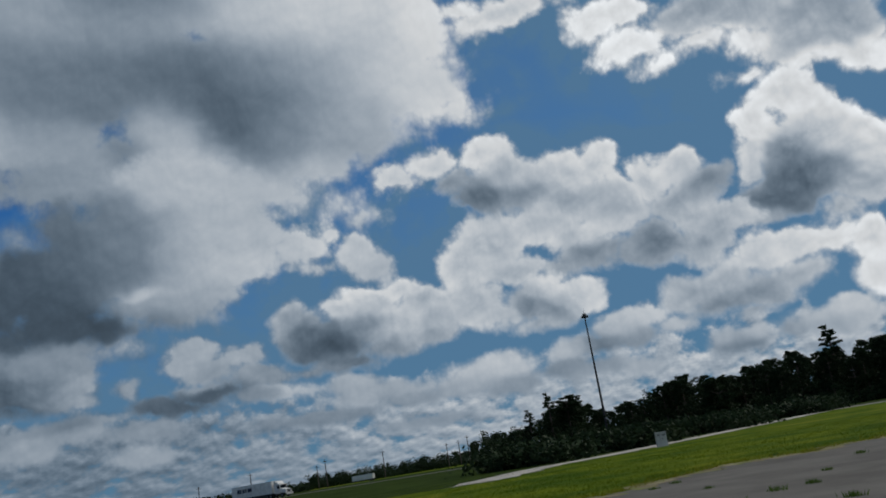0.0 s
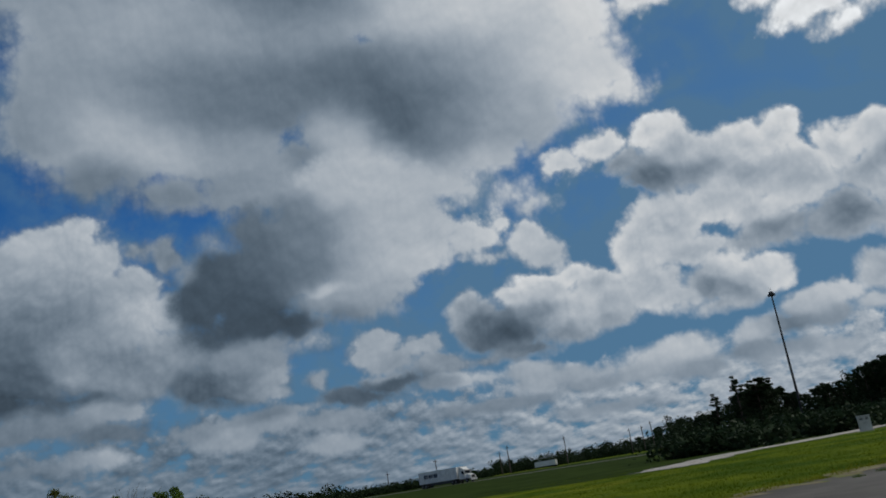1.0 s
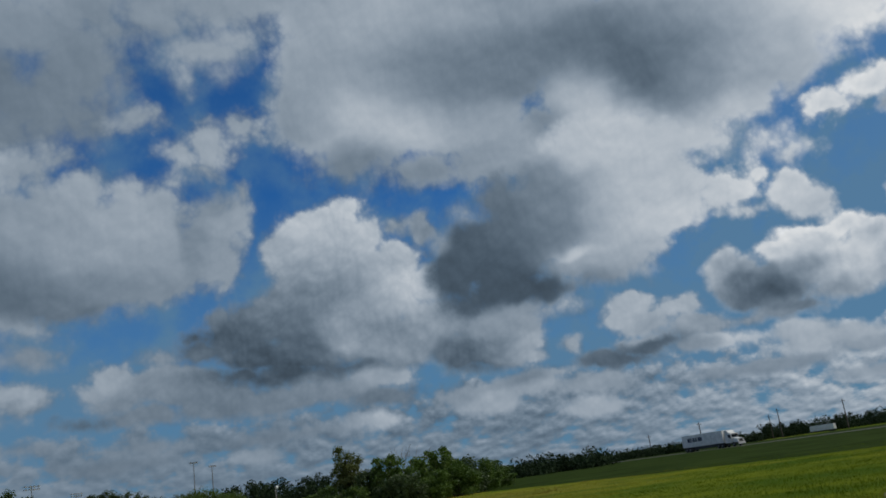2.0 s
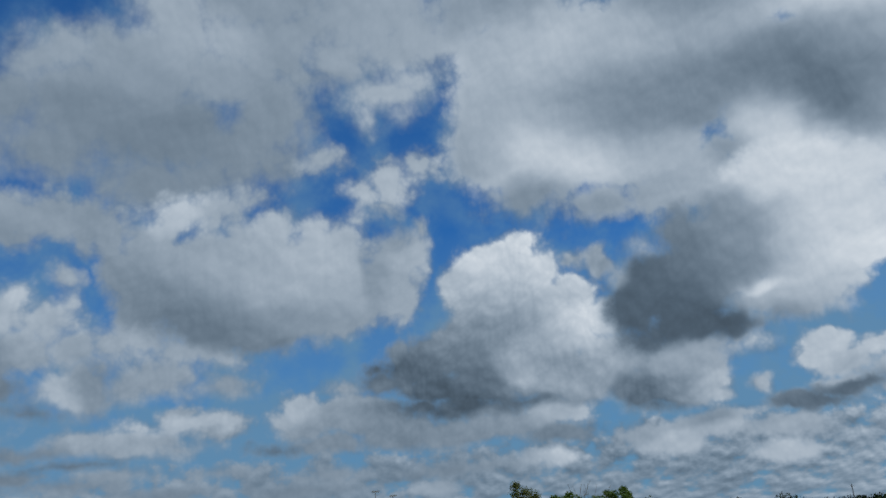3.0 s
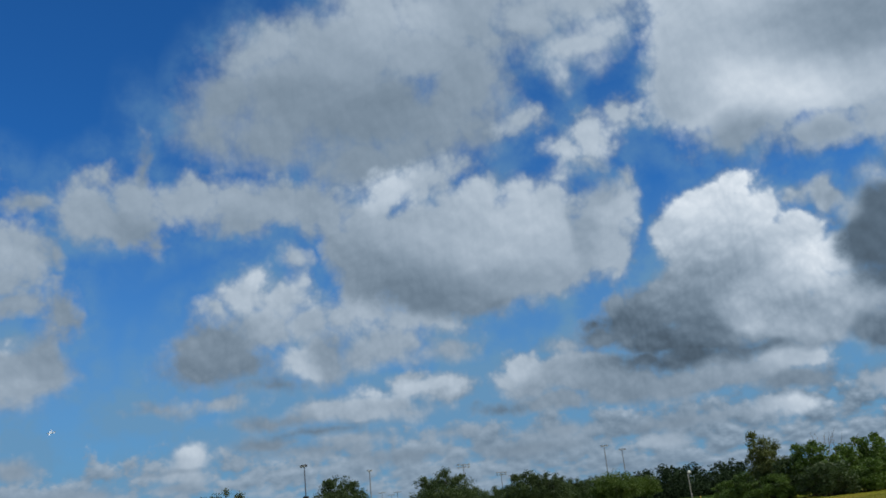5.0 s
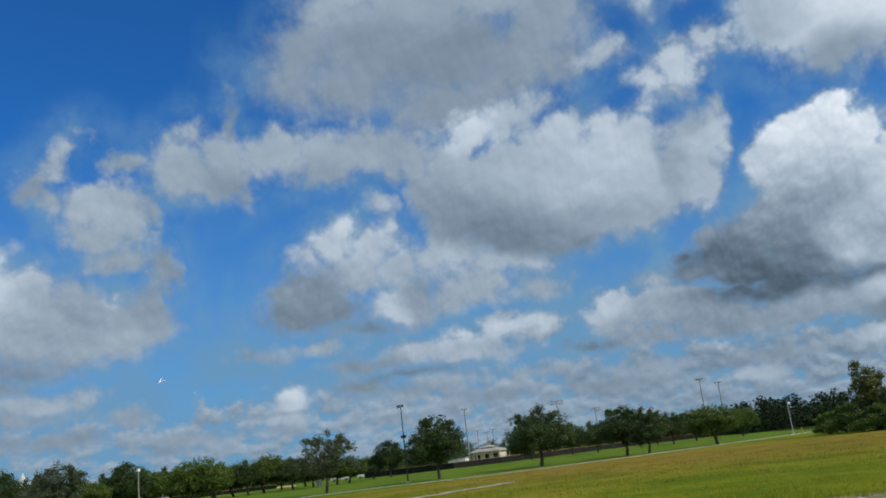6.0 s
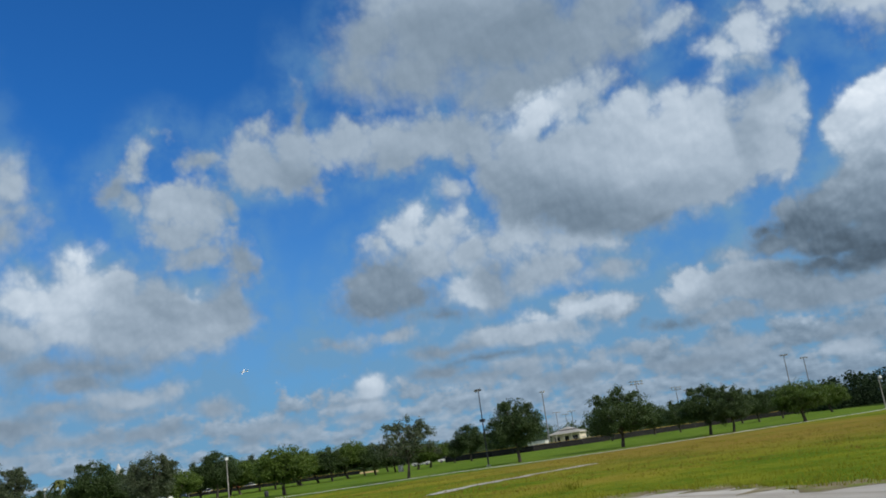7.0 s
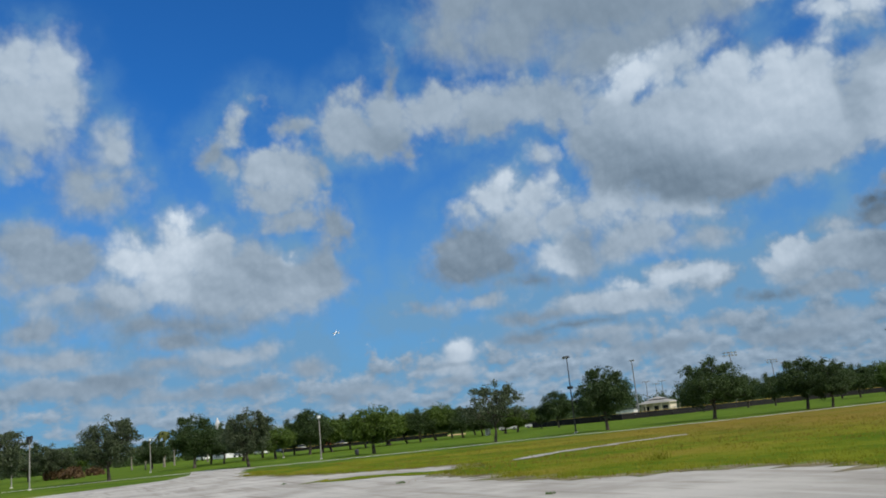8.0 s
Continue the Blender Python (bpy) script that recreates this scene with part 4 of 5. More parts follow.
def shrub(name, seed, label, h, w, leaf, size=0.17, clumps=34, per=60):
    """A many-stemmed bush, leafy down to the ground."""
    rng = np.random.default_rng(seed)
    ob = thing(name, label, "shrub")
    stems, centres, radii = [], [], []
    for i in range(clumps):
        a, k = 2 * math.pi * rng.random(), rng.random() ** 0.6
        z = h * (0.10 + 0.82 * rng.random() * (1 - 0.45 * k * k))
        p = Vector((math.cos(a) * w / 2 * k * 0.9, math.sin(a) * w / 2 * k * 0.9, z))
        centres.append(tuple(p))
        radii.append(w * (0.09 + 0.09 * rng.random()))
        if i % 3 == 0:
            stems.append(tube(limb_points(rng, (p.x * 0.2, p.y * 0.2, 0), p + Vector((0, 0, 0.25 * h * rng.random())), 0.15, 3), [0.045, 0.035, 0.025, 0.008], 5))
    link_mesh("stem", *tubes(stems), BARK, ob, smooth=True)
    link_mesh("crown", *leaf_quads(rng, centres, radii, per, size), leaf, ob)
    return ob


def placed(m_at, turn=0.0, sx=1.0, sz=1.0):
    return pose(*m_at, 0, 0, turn) @ Matrix.Diagonal((sx, sx, sz, 1))


class Kind:
    """Several builds of one kind of plant; each call sets out one more, scaled to a height and a width."""

    def __init__(self, builds):
        self.builds, self.used = builds, set()  # (thing, height, width)

    def put(self, index, at, h, w=None, turn=0.0, label="", group=""):
        ob, h0, w0 = self.builds[index % len(self.builds)]
        sz = h / h0
        m = placed(at, turn, sz if w is None else w / w0, sz)
        if index % len(self.builds) in self.used:
            ob = copy_thing(ob, Matrix.Identity(4))
            ob.matrix_basis = m
        else:
            self.used.add(index % len(self.builds))
            ob.matrix_basis = m
        return tagged(ob, label, "", group)


# ---------------------------------------------------------------- ground, lot, paths, road
def flat_sheet(name, rim, z, material, label, category="ground"):
    """A level sheet from its rim."""
    verts = [(x, y, z) for x, y in rim]
    ob = link_mesh(name, verts, [tuple(range(len(verts)))], material)
    return tagged(ob, label, category, "", "structure")


def ribbon(name, line, width, z, material, label, category, wobble=0.0, seed=0):
    """A strip along a smoothed line; wobble: how uneven its edges are."""
    rng = np.random.default_rng(seed)
    pts = [Vector((x, y)) for x, y in line]
    fine = []
    for i in range(len(pts) - 1):
        p0, p1, p2, p3 = pts[max(i - 1, 0)], pts[i], pts[i + 1], pts[min(i + 2, len(pts) - 1)]
        steps = max(3, int((p2 - p1).length / 1.2))
        for k in range(steps):
            t = k / steps
            fine.append(0.5 * (2 * p1 + (p2 - p0) * t + (2 * p0 - 5 * p1 + 4 * p2 - p3) * t * t + (3 * p1 - p0 - 3 * p2 + p3) * t ** 3))
    fine.append(pts[-1])
    verts, faces = [], []
    for i, p in enumerate(fine):
        d = (fine[min(i + 1, len(fine) - 1)] - fine[max(i - 1, 0)]).normalized()
        side = Vector((-d.y, d.x))
        a, b = width / 2 + wobble * rng.normal(), width / 2 + wobble * rng.normal()
        verts += [(*(p + side * a), z), (*(p - side * b), z)]
        if i:
            faces.append((2 * i - 2, 2 * i - 1, 2 * i + 1, 2 * i))
    ob = link_mesh(name, verts, faces, material)
    return tagged(ob, label, category, "", "structure")


ring = [(4200 * math.cos(2 * math.pi * i / 72), 4200 * math.sin(2 * math.pi * i / 72)) for i in range(72)]
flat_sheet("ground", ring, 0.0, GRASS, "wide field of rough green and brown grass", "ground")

# the pale lot on which the viewer stands: its far edge, from west to east
EDGE_X = (-92, -86, -80, -70, -56, -50, -45, -41, -38, -35, -31, -26, -20, -18.5, -13.4, -8, 0, 8, 12.8, 19.6, 30, 60)
EDGE_Y = (12.5, 14, 14, 11.6, 10.0, 11.2, 12.2, 13.6, 16.6, 15.0, 12.8, 12.4, 13.3, 15.7, 15.9, 17.5, 21.0, 26.8, 30.2, 31.2, 34, 40)
rim = []
rng = np.random.default_rng(4)
for xx in np.arange(-92, 60, 0.22):
    yy = float(np.interp(xx, EDGE_X, EDGE_Y))
    yy += 1.1 * noise.noise((xx * 0.35, 3.1, 0.0)) + 0.75 * noise.noise((xx * 1.3, 8.1, 0.0)) + 0.42 * noise.noise((xx * 4.5, 1.1, 0.0))
    rim.append((xx, yy))
NEAR_WEST = [(60, -70), (-45, -70), (-58, -20), (-61.5, -5.7), (-65.8, 1.0), (-69.5, 6.0), (-78, 8.6), (-86, 9.6), (-92, 10.2)]
flat_sheet("pavement_lot", rim + NEAR_WEST, 0.015, LOT, "pale worn shell and concrete lot with ragged grassy edges", "pavement")

ribbon("pavement_path", ((-92, -40), (-91, -8), (-90.5, 3.4), (-86.5, 9), (-82.8, 12.5), (-78, 18), (-75, 23), (-73, 31), (-72, 40), (-66, 47), (-63.5, 58), (-64, 72), (-67, 98), (-72, 122)),
       1.25, 0.03, CONCRETE, "pale concrete footpath winding across the park lawn", "path", 0.03, 2)
ribbon("worn_track", ((-36.0, 18.5), (-38.7, 22.1), (-40.2, 26.0), (-41.8, 30.6), (-42.5, 33)), 1.0, 0.028, SHELL, "bare sandy track worn into the grass", "path", 0.22, 5)
ribbon("grass_island", ((-38.4, 9.6), (-36.8, 11.3), (-34.6, 13.0), (-33.2, 14.2)), 2.0, 0.027, GRASS, "small island of grass in the pale lot", "grass", 0.4, 6)
ribbon("verge", ((-400, 595), (-218, 424), (-6, 248), (100, 160), (185, 91), (320, -25)), 62.0, 0.02, VERGE, "dark grass beside the highway", "grass", 0.6, 9)
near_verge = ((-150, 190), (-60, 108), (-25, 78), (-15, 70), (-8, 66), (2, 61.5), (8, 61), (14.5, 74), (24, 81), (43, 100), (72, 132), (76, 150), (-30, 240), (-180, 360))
flat_sheet("verge_slope", near_verge, 0.012, VERGE, "dark grass sloping up to the highway", "grass")
ribbon("gravel_lane", ((7.5, 60), (14.5, 73), (24, 80), (43, 99), (72, 131)), 4.6, 0.03, SHELL, "pale gravel lane along the edge of the field", "path", 0.35, 14)
ribbon("road", ((-420, 550), (-238, 399), (-26, 223), (80, 135), (165, 66), (300, -50)), 11.0, 0.05, ASPHALT, "grey two-lane highway beyond the field", "road", 0.02, 7)
ribbon("road_shoulder", ((56, 146.4), (80, 126.4), (165, 57.4), (300, -58.6)), 4.5, 0.045, SHELL, "pale gravel shoulder of the highway", "road", 0.15, 8)
flat_sheet("infield", [polar(a, d).xy for a, d in ((78, 238), (66, 215), (66, 262), (78, 285))], 0.04, DIRT, "orange clay of a ball field infield", "ground")
ribbon("lot_edge", [p for p in rim[::5] if -60 < p[0] < 45], 1.0, 0.022, SOIL, "bare brown soil along the ragged edge of the lot", "ground", 0.36, 12)


# ---------------------------------------------------------------- park trees
oaks = Kind([
    (broad_tree("oak_tree", 11, "round dark green oak with a short trunk on the lawn", "tree", 6.5, 7.6, 1.15, OAK_LEAF, fill=6.5, limbs=10, per=105, size=0.095), 6.5, 7.6),
    (broad_tree("oak_tree", 12, "dense dark oak with a ragged crown on the lawn", "tree", 6.4, 6.6, 1.2, OAK_LEAF, fill=6.5, limbs=9, twigs=6, per=105, size=0.095), 6.4, 6.6),
    (broad_tree("oak_tree", 13, "oak with lighter green leaves on the lawn", "tree", 5.5, 6.2, 1.1, LIME_LEAF, fill=6.0, limbs=9, per=105, size=0.095), 5.5, 6.2),
    (broad_tree("oak_tree", 14, "spreading grey-green oak with upswept branches", "tree", 6.2, 7.0, 1.1, GREY_LEAF, fill=5.2, limbs=12, twigs=6, per=85, clump=0.55, size=0.09), 6.2, 7.0),
])
thin_oaks = Kind([(broad_tree("oak_tree", 21, "thin open oak with sparse grey-green leaves", "tree", 5.9, 7.4, 1.1, GREY_LEAF, fill=2.2, limbs=14, twigs=6, per=52, clump=0.5, size=0.09, trunk_r=0.14), 5.9, 6.6)])

FRONT = (  # build, azimuth, distance, height, width, label
    (0, 50.1, 95.9, 6.6, 8.2, "large round dark oak beside the lawn path"),
    (1, 56.8, 90.4, 6.5, 6.4, "dense round dark oak beside a light pole"),
    (3, 80.1, 88.0, 5.7, 6.0, "grey-green oak with a dark trunk near the lot"),
    (2, 72.1, 88.0, 5.0, 6.2, "broad green oak beside a lamp post"),
    (3, 88.4, 93.8, 6.4, 6.8, "oak with upswept feathery branches by the road edge"),
    (3, 94.6, 92.0, 6.0, 6.6, "grey-green oak at the edge of the park"),
    (1, 44.6, 100.8, 5.6, 6.4, "dark oak in a pair beside the path"),
    (0, 43.2, 98.8, 5.2, 6.0, "dark oak in a pair beside the path"),
    (2, 39.0, 107.0, 5.0, 6.6, "flat-topped lighter green oak beside the path"),
)
for i, a, d, h, w, label in FRONT:
    oaks.put(i, polar(a, d), h, w, 40 * i + 7 * a, label, "oaks along the path")
thin_oaks.put(0, polar(64.1, 86.0), 6.0, 6.4, 30, "thin open oak with sparse grey-green leaves", "oaks along the path")

EAST_OAKS = (
    (1, 59.9, 160, 6.7, 7.4), (0, 61.0, 175, 4.6, 6.0), (0, 46.4, 170, 6.2, 7.0), (1, 48.0, 185, 6.6, 8.0), (0, 41.6, 165, 6.0, 7.5),
    (1, 40.2, 175, 6.2, 7.0), (0, 42.6, 185, 6.5, 8.0), (2, 37.4, 170, 5.4, 7.0), (1, 76.2, 135, 6.9, 7.4), (2, 74.8, 140, 5.6, 6.8),
    (0, 73.6, 150, 6.2, 7.6), (2, 69.9, 150, 5.7, 7.0), (2, 68.0, 150, 6.6, 8.0),
)
MIDDLE_OAKS = (
    (1, 66.9, 165, 5.6, 7.0), (2, 62.6, 150, 4.6, 7.0), (1, 83.4, 118, 6.9, 6.8), (0, 81.6, 130, 6.0, 6.4), (2, 78.4, 125, 4.9, 6.4),
    (2, 79.2, 150, 5.6, 7.0), (0, 77.2, 150, 6.2, 7.0), (1, 71.2, 160, 5.8, 7.0), (3, 91.6, 150, 5.6, 8.0), (0, 92.8, 165, 6.6, 9.0),
    (2, 90.4, 190, 6.2, 8.0), (0, 95.6, 140, 6.2, 8.0), (1, 97.4, 110, 6.4, 8.0),
)
WEST_OAKS = (
    (2, 65.4, 175, 5.0, 7.0), (1, 57.9, 190, 5.6, 7.0), (0, 51.3, 195, 5.2, 6.4), (1, 85.9, 155, 5.0, 6.0), (0, 82.4, 140, 6.0, 7.4),
    (2, 80.4, 138, 5.6, 7.4), (1, 75.4, 146, 6.0, 7.6), (0, 72.6, 142, 5.6, 7.4), (2, 71.0, 146, 5.6, 7.6), (0, 69.0, 148, 5.8, 7.6),
    (1, 66.2, 150, 5.2, 7.4), (0, 64.9, 152, 5.0, 7.0), (2, 63.4, 146, 4.6, 7.0),
)
for i, a, d, h, w in EAST_OAKS + MIDDLE_OAKS + WEST_OAKS:
    oaks.put(i, polar(a, d), h, w, 51 * i + 13 * a, "green park oak standing in a row behind the lawn", "oaks behind the lawn")


def palm(seed, h):
    rng = np.random.default_rng(seed)
    ob = thing("palm_tree", "cabbage palm with a rough pale trunk", "palm")
    link_mesh("trunk", *tube([(0, 0, -0.1), (0.1, 0, h * 0.5), (0.05, 0.1, h - 0.7)], [0.22, 0.17, 0.16], 8), PALE_BARK, ob, smooth=True)
    for i in range(26):
        a, up = 2 * math.pi * rng.random(), rng.random()
        way = Vector((math.cos(a), math.sin(a), 0))
        side = Vector((-way.y, way.x, 0))
        verts, faces = [], []
        for k in range(6):
            t = k / 5
            p = Vector((0.05, 0.1, h - 0.7)) + way * 1.7 * t + Vector((0, 0, (1.5 * up - 0.2) * t - 1.5 * t * t))
            wide = 0.42 * math.sin(math.pi * min(0.15 + t * 0.85, 0.98))
            verts += [p + side * wide + Vector((0, 0, -0.12)), p, p - side * wide + Vector((0, 0, -0.12))]
            if k:
                b = 3 * k
                faces += [(b - 3, b - 2, b + 1, b), (b - 2, b - 1, b + 2, b + 1)]
        link_mesh("frond", verts, faces, PALM_LEAF, ob)
    return ob


palms = Kind([(palm(31, 6.4), 6.4, 3.4)])
for a, d, h in ((85.2, 170, 7.0), (84.6, 185, 5.6), (86.3, 160, 4.6), (87.1, 175, 4.2), (82.6, 190, 5.2)):
    palms.put(0, polar(a, d), h, None, a * 31, "cabbage palm with a rough pale trunk", "palms")

rusty = Kind([(shrub("shrub", 41, "low rust-brown shrub at the edge of the lawn", 2.4, 4.0, RUST_LEAF, 0.2), 2.4, 4.0)])
for a, d, h in ((90.4, 140, 1.9), (91.4, 150, 2.0), (89.2, 155, 1.6)):
    rusty.put(0, polar(a, d), h, 3.4, a * 17, "low rust-brown shrub at the edge of the lawn", "rusty shrubs")

# the thicket beside the path
bushes = Kind([
    (shrub("shrub", 51, "leafy green shrub of the thicket beside the path", 4.6, 5.2, SHRUB_LEAF, 0.12, 46, 170), 4.6, 5.2),
    (shrub("shrub", 52, "tall leafy shrub with bare twigs on top", 4.8, 4.8, SHRUB_LEAF, 0.12, 44, 170), 4.8, 4.8),
    (shrub("shrub", 53, "dark leafy shrub of the thicket", 4.2, 5.4, OAK_LEAF, 0.12, 46, 170), 4.2, 5.4),
])
for i, a, d, h, w in ((0, 31.2, 93, 3.2, 4.6), (2, 28.9, 89, 4.5, 5.2), (1, 27.3, 88, 5.2, 5.0), (0, 25.8, 90, 4.9, 5.4), (1, 23.9, 92, 5.4, 5.2), (2, 22.6, 95, 4.7, 5.6),
                      (0, 21.3, 98, 3.9, 5.0), (0, 29.8, 86, 2.6, 4.4), (2, 26.6, 84, 3.4, 5.0), (0, 24.6, 87, 3.2, 5.4), (0, 20.3, 104, 2.9, 4.6), (0, 32.4, 96, 2.4, 3.6), (1, 22.9, 90, 3.4, 5.0)):
    bushes.put(i, polar(a, d), h, w, 67 * i + 11 * a, "leafy green shrub in the thicket by the field", "thicket")
slim = broad_tree("slender_tree", 55, "slender olive-green tree rising from the thicket", "tree", 6.7, 3.4, 1.2, OLIVE_LEAF, fill=2.6, limbs=9, twigs=5, per=90, clump=0.55, trunk_r=0.1, size=0.09)
slim.matrix_basis = placed(polar(29.9, 90.0), 20)
dead = thing("bare_twigs", "bare grey twigs standing above the thicket", "dead tree", at=polar(26.3, 90.5))
rng = np.random.default_rng(56)
link_mesh("twig", *tubes([tube(limb_points(rng, (rng.normal() * 0.5, rng.normal() * 0.5, 0), (rng.normal() * 1.6, rng.normal() * 1.6, 4.9 + rng.random() * 0.9), 0.3, 4), [0.05, 0.04, 0.03, 0.02, 0.01], 5) for _ in range(14)]), PALE_BARK, dead)

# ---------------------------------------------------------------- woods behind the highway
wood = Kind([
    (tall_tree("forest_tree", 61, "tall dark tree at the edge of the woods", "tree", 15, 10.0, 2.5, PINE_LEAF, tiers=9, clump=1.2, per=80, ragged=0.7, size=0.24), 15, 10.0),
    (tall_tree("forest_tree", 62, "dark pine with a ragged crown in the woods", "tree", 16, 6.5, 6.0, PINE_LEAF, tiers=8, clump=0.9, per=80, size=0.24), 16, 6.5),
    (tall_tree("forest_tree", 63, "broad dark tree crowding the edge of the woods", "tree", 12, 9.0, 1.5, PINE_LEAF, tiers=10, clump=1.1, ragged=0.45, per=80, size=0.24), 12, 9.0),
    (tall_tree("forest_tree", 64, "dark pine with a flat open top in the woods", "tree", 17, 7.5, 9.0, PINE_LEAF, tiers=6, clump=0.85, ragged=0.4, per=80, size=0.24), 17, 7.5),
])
PROFILE_A = (-46, -40, -36, -33.6, -32.4, -31.3, -30.3, -29.2, -28.1, -26.4, -24.6, -23, -21.2, -20, -19.2, -17.5, -16, -15.4, -14.6, -13.8, -12.6, -11.2, -9.7, -7.9, -6.5)
PROFILE_E = (3.4, 3.3, 3.4, 3.5, 3.1, 2.7, 3.2, 3.1, 3.3, 2.9, 2.75, 2.7, 3.1, 2.8, 2.2, 1.95, 1.9, 1.95, 2.4, 3.0, 2.2, 1.6, 1.35, 1.4, 0.7)
rng = np.random.default_rng(7)
for row, dist in enumerate((212, 226, 243)):
    for a in np.arange(-46, -7.2, 1.05 + 0.12 * row):
        az = float(a + rng.normal() * 0.25)
        d = dist + rng.normal() * 4 + max(0.0, az + 16) * 1.2
        top = float(np.interp(az, PROFILE_A, PROFILE_E)) * (0.72 + 0.22 * rng.random() if row < 2 else 0.82 + 0.16 * rng.random())
        i = int(rng.integers(0, 4))
        wood.put(i, polar(az, d), d * math.tan(radians(top)) + 1.7, None if i != 2 else 9.5, rng.random() * 360, "tall dark tree at the edge of the woods", "woods")
wood.put(3, polar(-13.8, 214), 12.6, 8.0, 80, "dark pine with an open ragged top", "woods")

cypresses = Kind([(tall_tree("cypress_tree", 71, "slim bare-topped cypress with level branches", "tree", 14, 4.6, 3.5, PINE_LEAF, size=0.22, tiers=15, per=34, clump=0.48, layered=True, trunk_r=0.24), 14, 4.6)])
for a, d, h in ((-12.62, 206, 13.2), (-11.2, 208, 10.2), (-30.4, 222, 17.9)):
    cypresses.put(0, polar(a, d), h, 4.6 if a > -20 else 8.0, a * 40, "slim cypress with level branches before the woods", "cypresses")


def woods_stuff(name, label, spans, seed, size, material):
    """Far woods nobody could count: crowns as clumps of leaves along an arc."""
    rng = np.random.default_rng(seed)
    centres, radii = [], []
    for a0, a1, d0, d1, e0, e1, count in spans:
        for _ in range(count):
            a, d = a0 + (a1 - a0) * rng.random(), d0 + (d1 - d0) * rng.random()
            top = d * math.tan(radians(e0 + (e1 - e0) * rng.random() ** 1.4)) + 1.7
            p = polar(a, d)
            wide = 1.6 + 1.6 * rng.random()
            for k in range(5):
                centres.append((p.x + rng.normal() * wide * 0.7, p.y + rng.normal() * wide * 0.7, max(0.8, top - wide * 0.8 - (top - wide) * (k / 5.0) * rng.random() - 0.6 * k)))
                radii.append(wide * (0.55 + 0.45 * rng.random()))
    ob = link_mesh(name, *leaf_quads(rng, centres, radii, 60, size), material)
    return tagged(ob, label, "woods", "", "stuff")


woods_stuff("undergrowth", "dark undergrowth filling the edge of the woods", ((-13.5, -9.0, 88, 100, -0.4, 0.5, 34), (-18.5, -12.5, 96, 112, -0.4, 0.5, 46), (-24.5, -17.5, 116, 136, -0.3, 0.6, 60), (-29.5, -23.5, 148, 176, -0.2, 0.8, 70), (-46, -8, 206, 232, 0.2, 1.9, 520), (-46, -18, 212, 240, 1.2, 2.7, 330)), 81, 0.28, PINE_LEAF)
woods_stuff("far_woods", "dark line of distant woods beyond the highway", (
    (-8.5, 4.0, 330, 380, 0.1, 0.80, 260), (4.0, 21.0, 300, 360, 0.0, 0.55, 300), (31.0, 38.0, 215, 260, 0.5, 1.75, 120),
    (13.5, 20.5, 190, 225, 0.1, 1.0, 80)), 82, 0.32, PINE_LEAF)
woods_stuff("distant_trees", "hazy green line of trees beyond the park", ((36.0, 110.0, 290, 360, 0.5, 1.25, 620),), 83, 0.34, OAK_LEAF)


# ---------------------------------------------------------------- lights and poles
def flood_mast(h, arm, lamps, label, group, at, turn, thick=0.16, paint=STEEL, head_size=1.0):
    ob = thing("floodlight_mast", label, "floodlight", group, at, turn)
    part("pole", rod((0, 0, 0), (0, 0, h), thick, thick * 0.5, 12), paint, ob)
    part("base_plate", block(-thick * 2, thick * 2, -thick * 2, thick * 2, 0, 0.12, 0.02), CONCRETE, ob)
    for z in (h - 0.15, h - 0.85)[:1 if lamps <= 4 else 2]:
        part("crossarm", block(-arm / 2, arm / 2, -0.06, 0.06, z - 0.06, z + 0.06, 0.01), paint, ob)
        for i in range(min(lamps, 4)):
            x = -arm / 2 + arm * (i + 0.5) / min(lamps, 4)
            bm = rod((x, 0.1, z + 0.12), (x, -0.34, z - 0.02), 0.13 * head_size, 0.24 * head_size, 12)
            head = part("lamp_head", bm, paint, ob)
            part("lens", rod((x, -0.345, z - 0.022), (x, -0.37, z - 0.03), 0.16 * head_size, 0.16 * head_size, 12), GREY_BOX, head, "pale glass lens")
    return ob


for a, d, top, arm, lamps in ((39.4, 250, 3.24, 2.4, 4), (38.3, 265, 2.9, 2.4, 4), (54.7, 215, 3.21, 1.6, 2), (48.6, 240, 3.0, 4.4, 8), (46.2, 300, 2.26, 4.2, 8),
                              (54.0, 380, 1.75, 4.0, 4), (53.0, 370, 1.7, 4.0, 4), (45.6, 330, 2.0, 2.0, 2), (53.4, 400, 1.55, 4.0, 4)):
    flood_mast(d * math.tan(radians(top)) + 1.7, arm, lamps, "tall steel floodlight mast of the ball park", "ball park lights", polar(a, d), a + 30, 0.2)

twin = flood_mast(8.0, 0.7, 2, "slim light pole with two floodlights on the lawn", "", polar(58.85, 91.9), 25, 0.085, DARK_STEEL, 0.65)
part("bracket_lamp", block(-0.32, 0.32, -0.14, 0.14, 4.55, 4.85, 0.05), DARK_STEEL, twin)


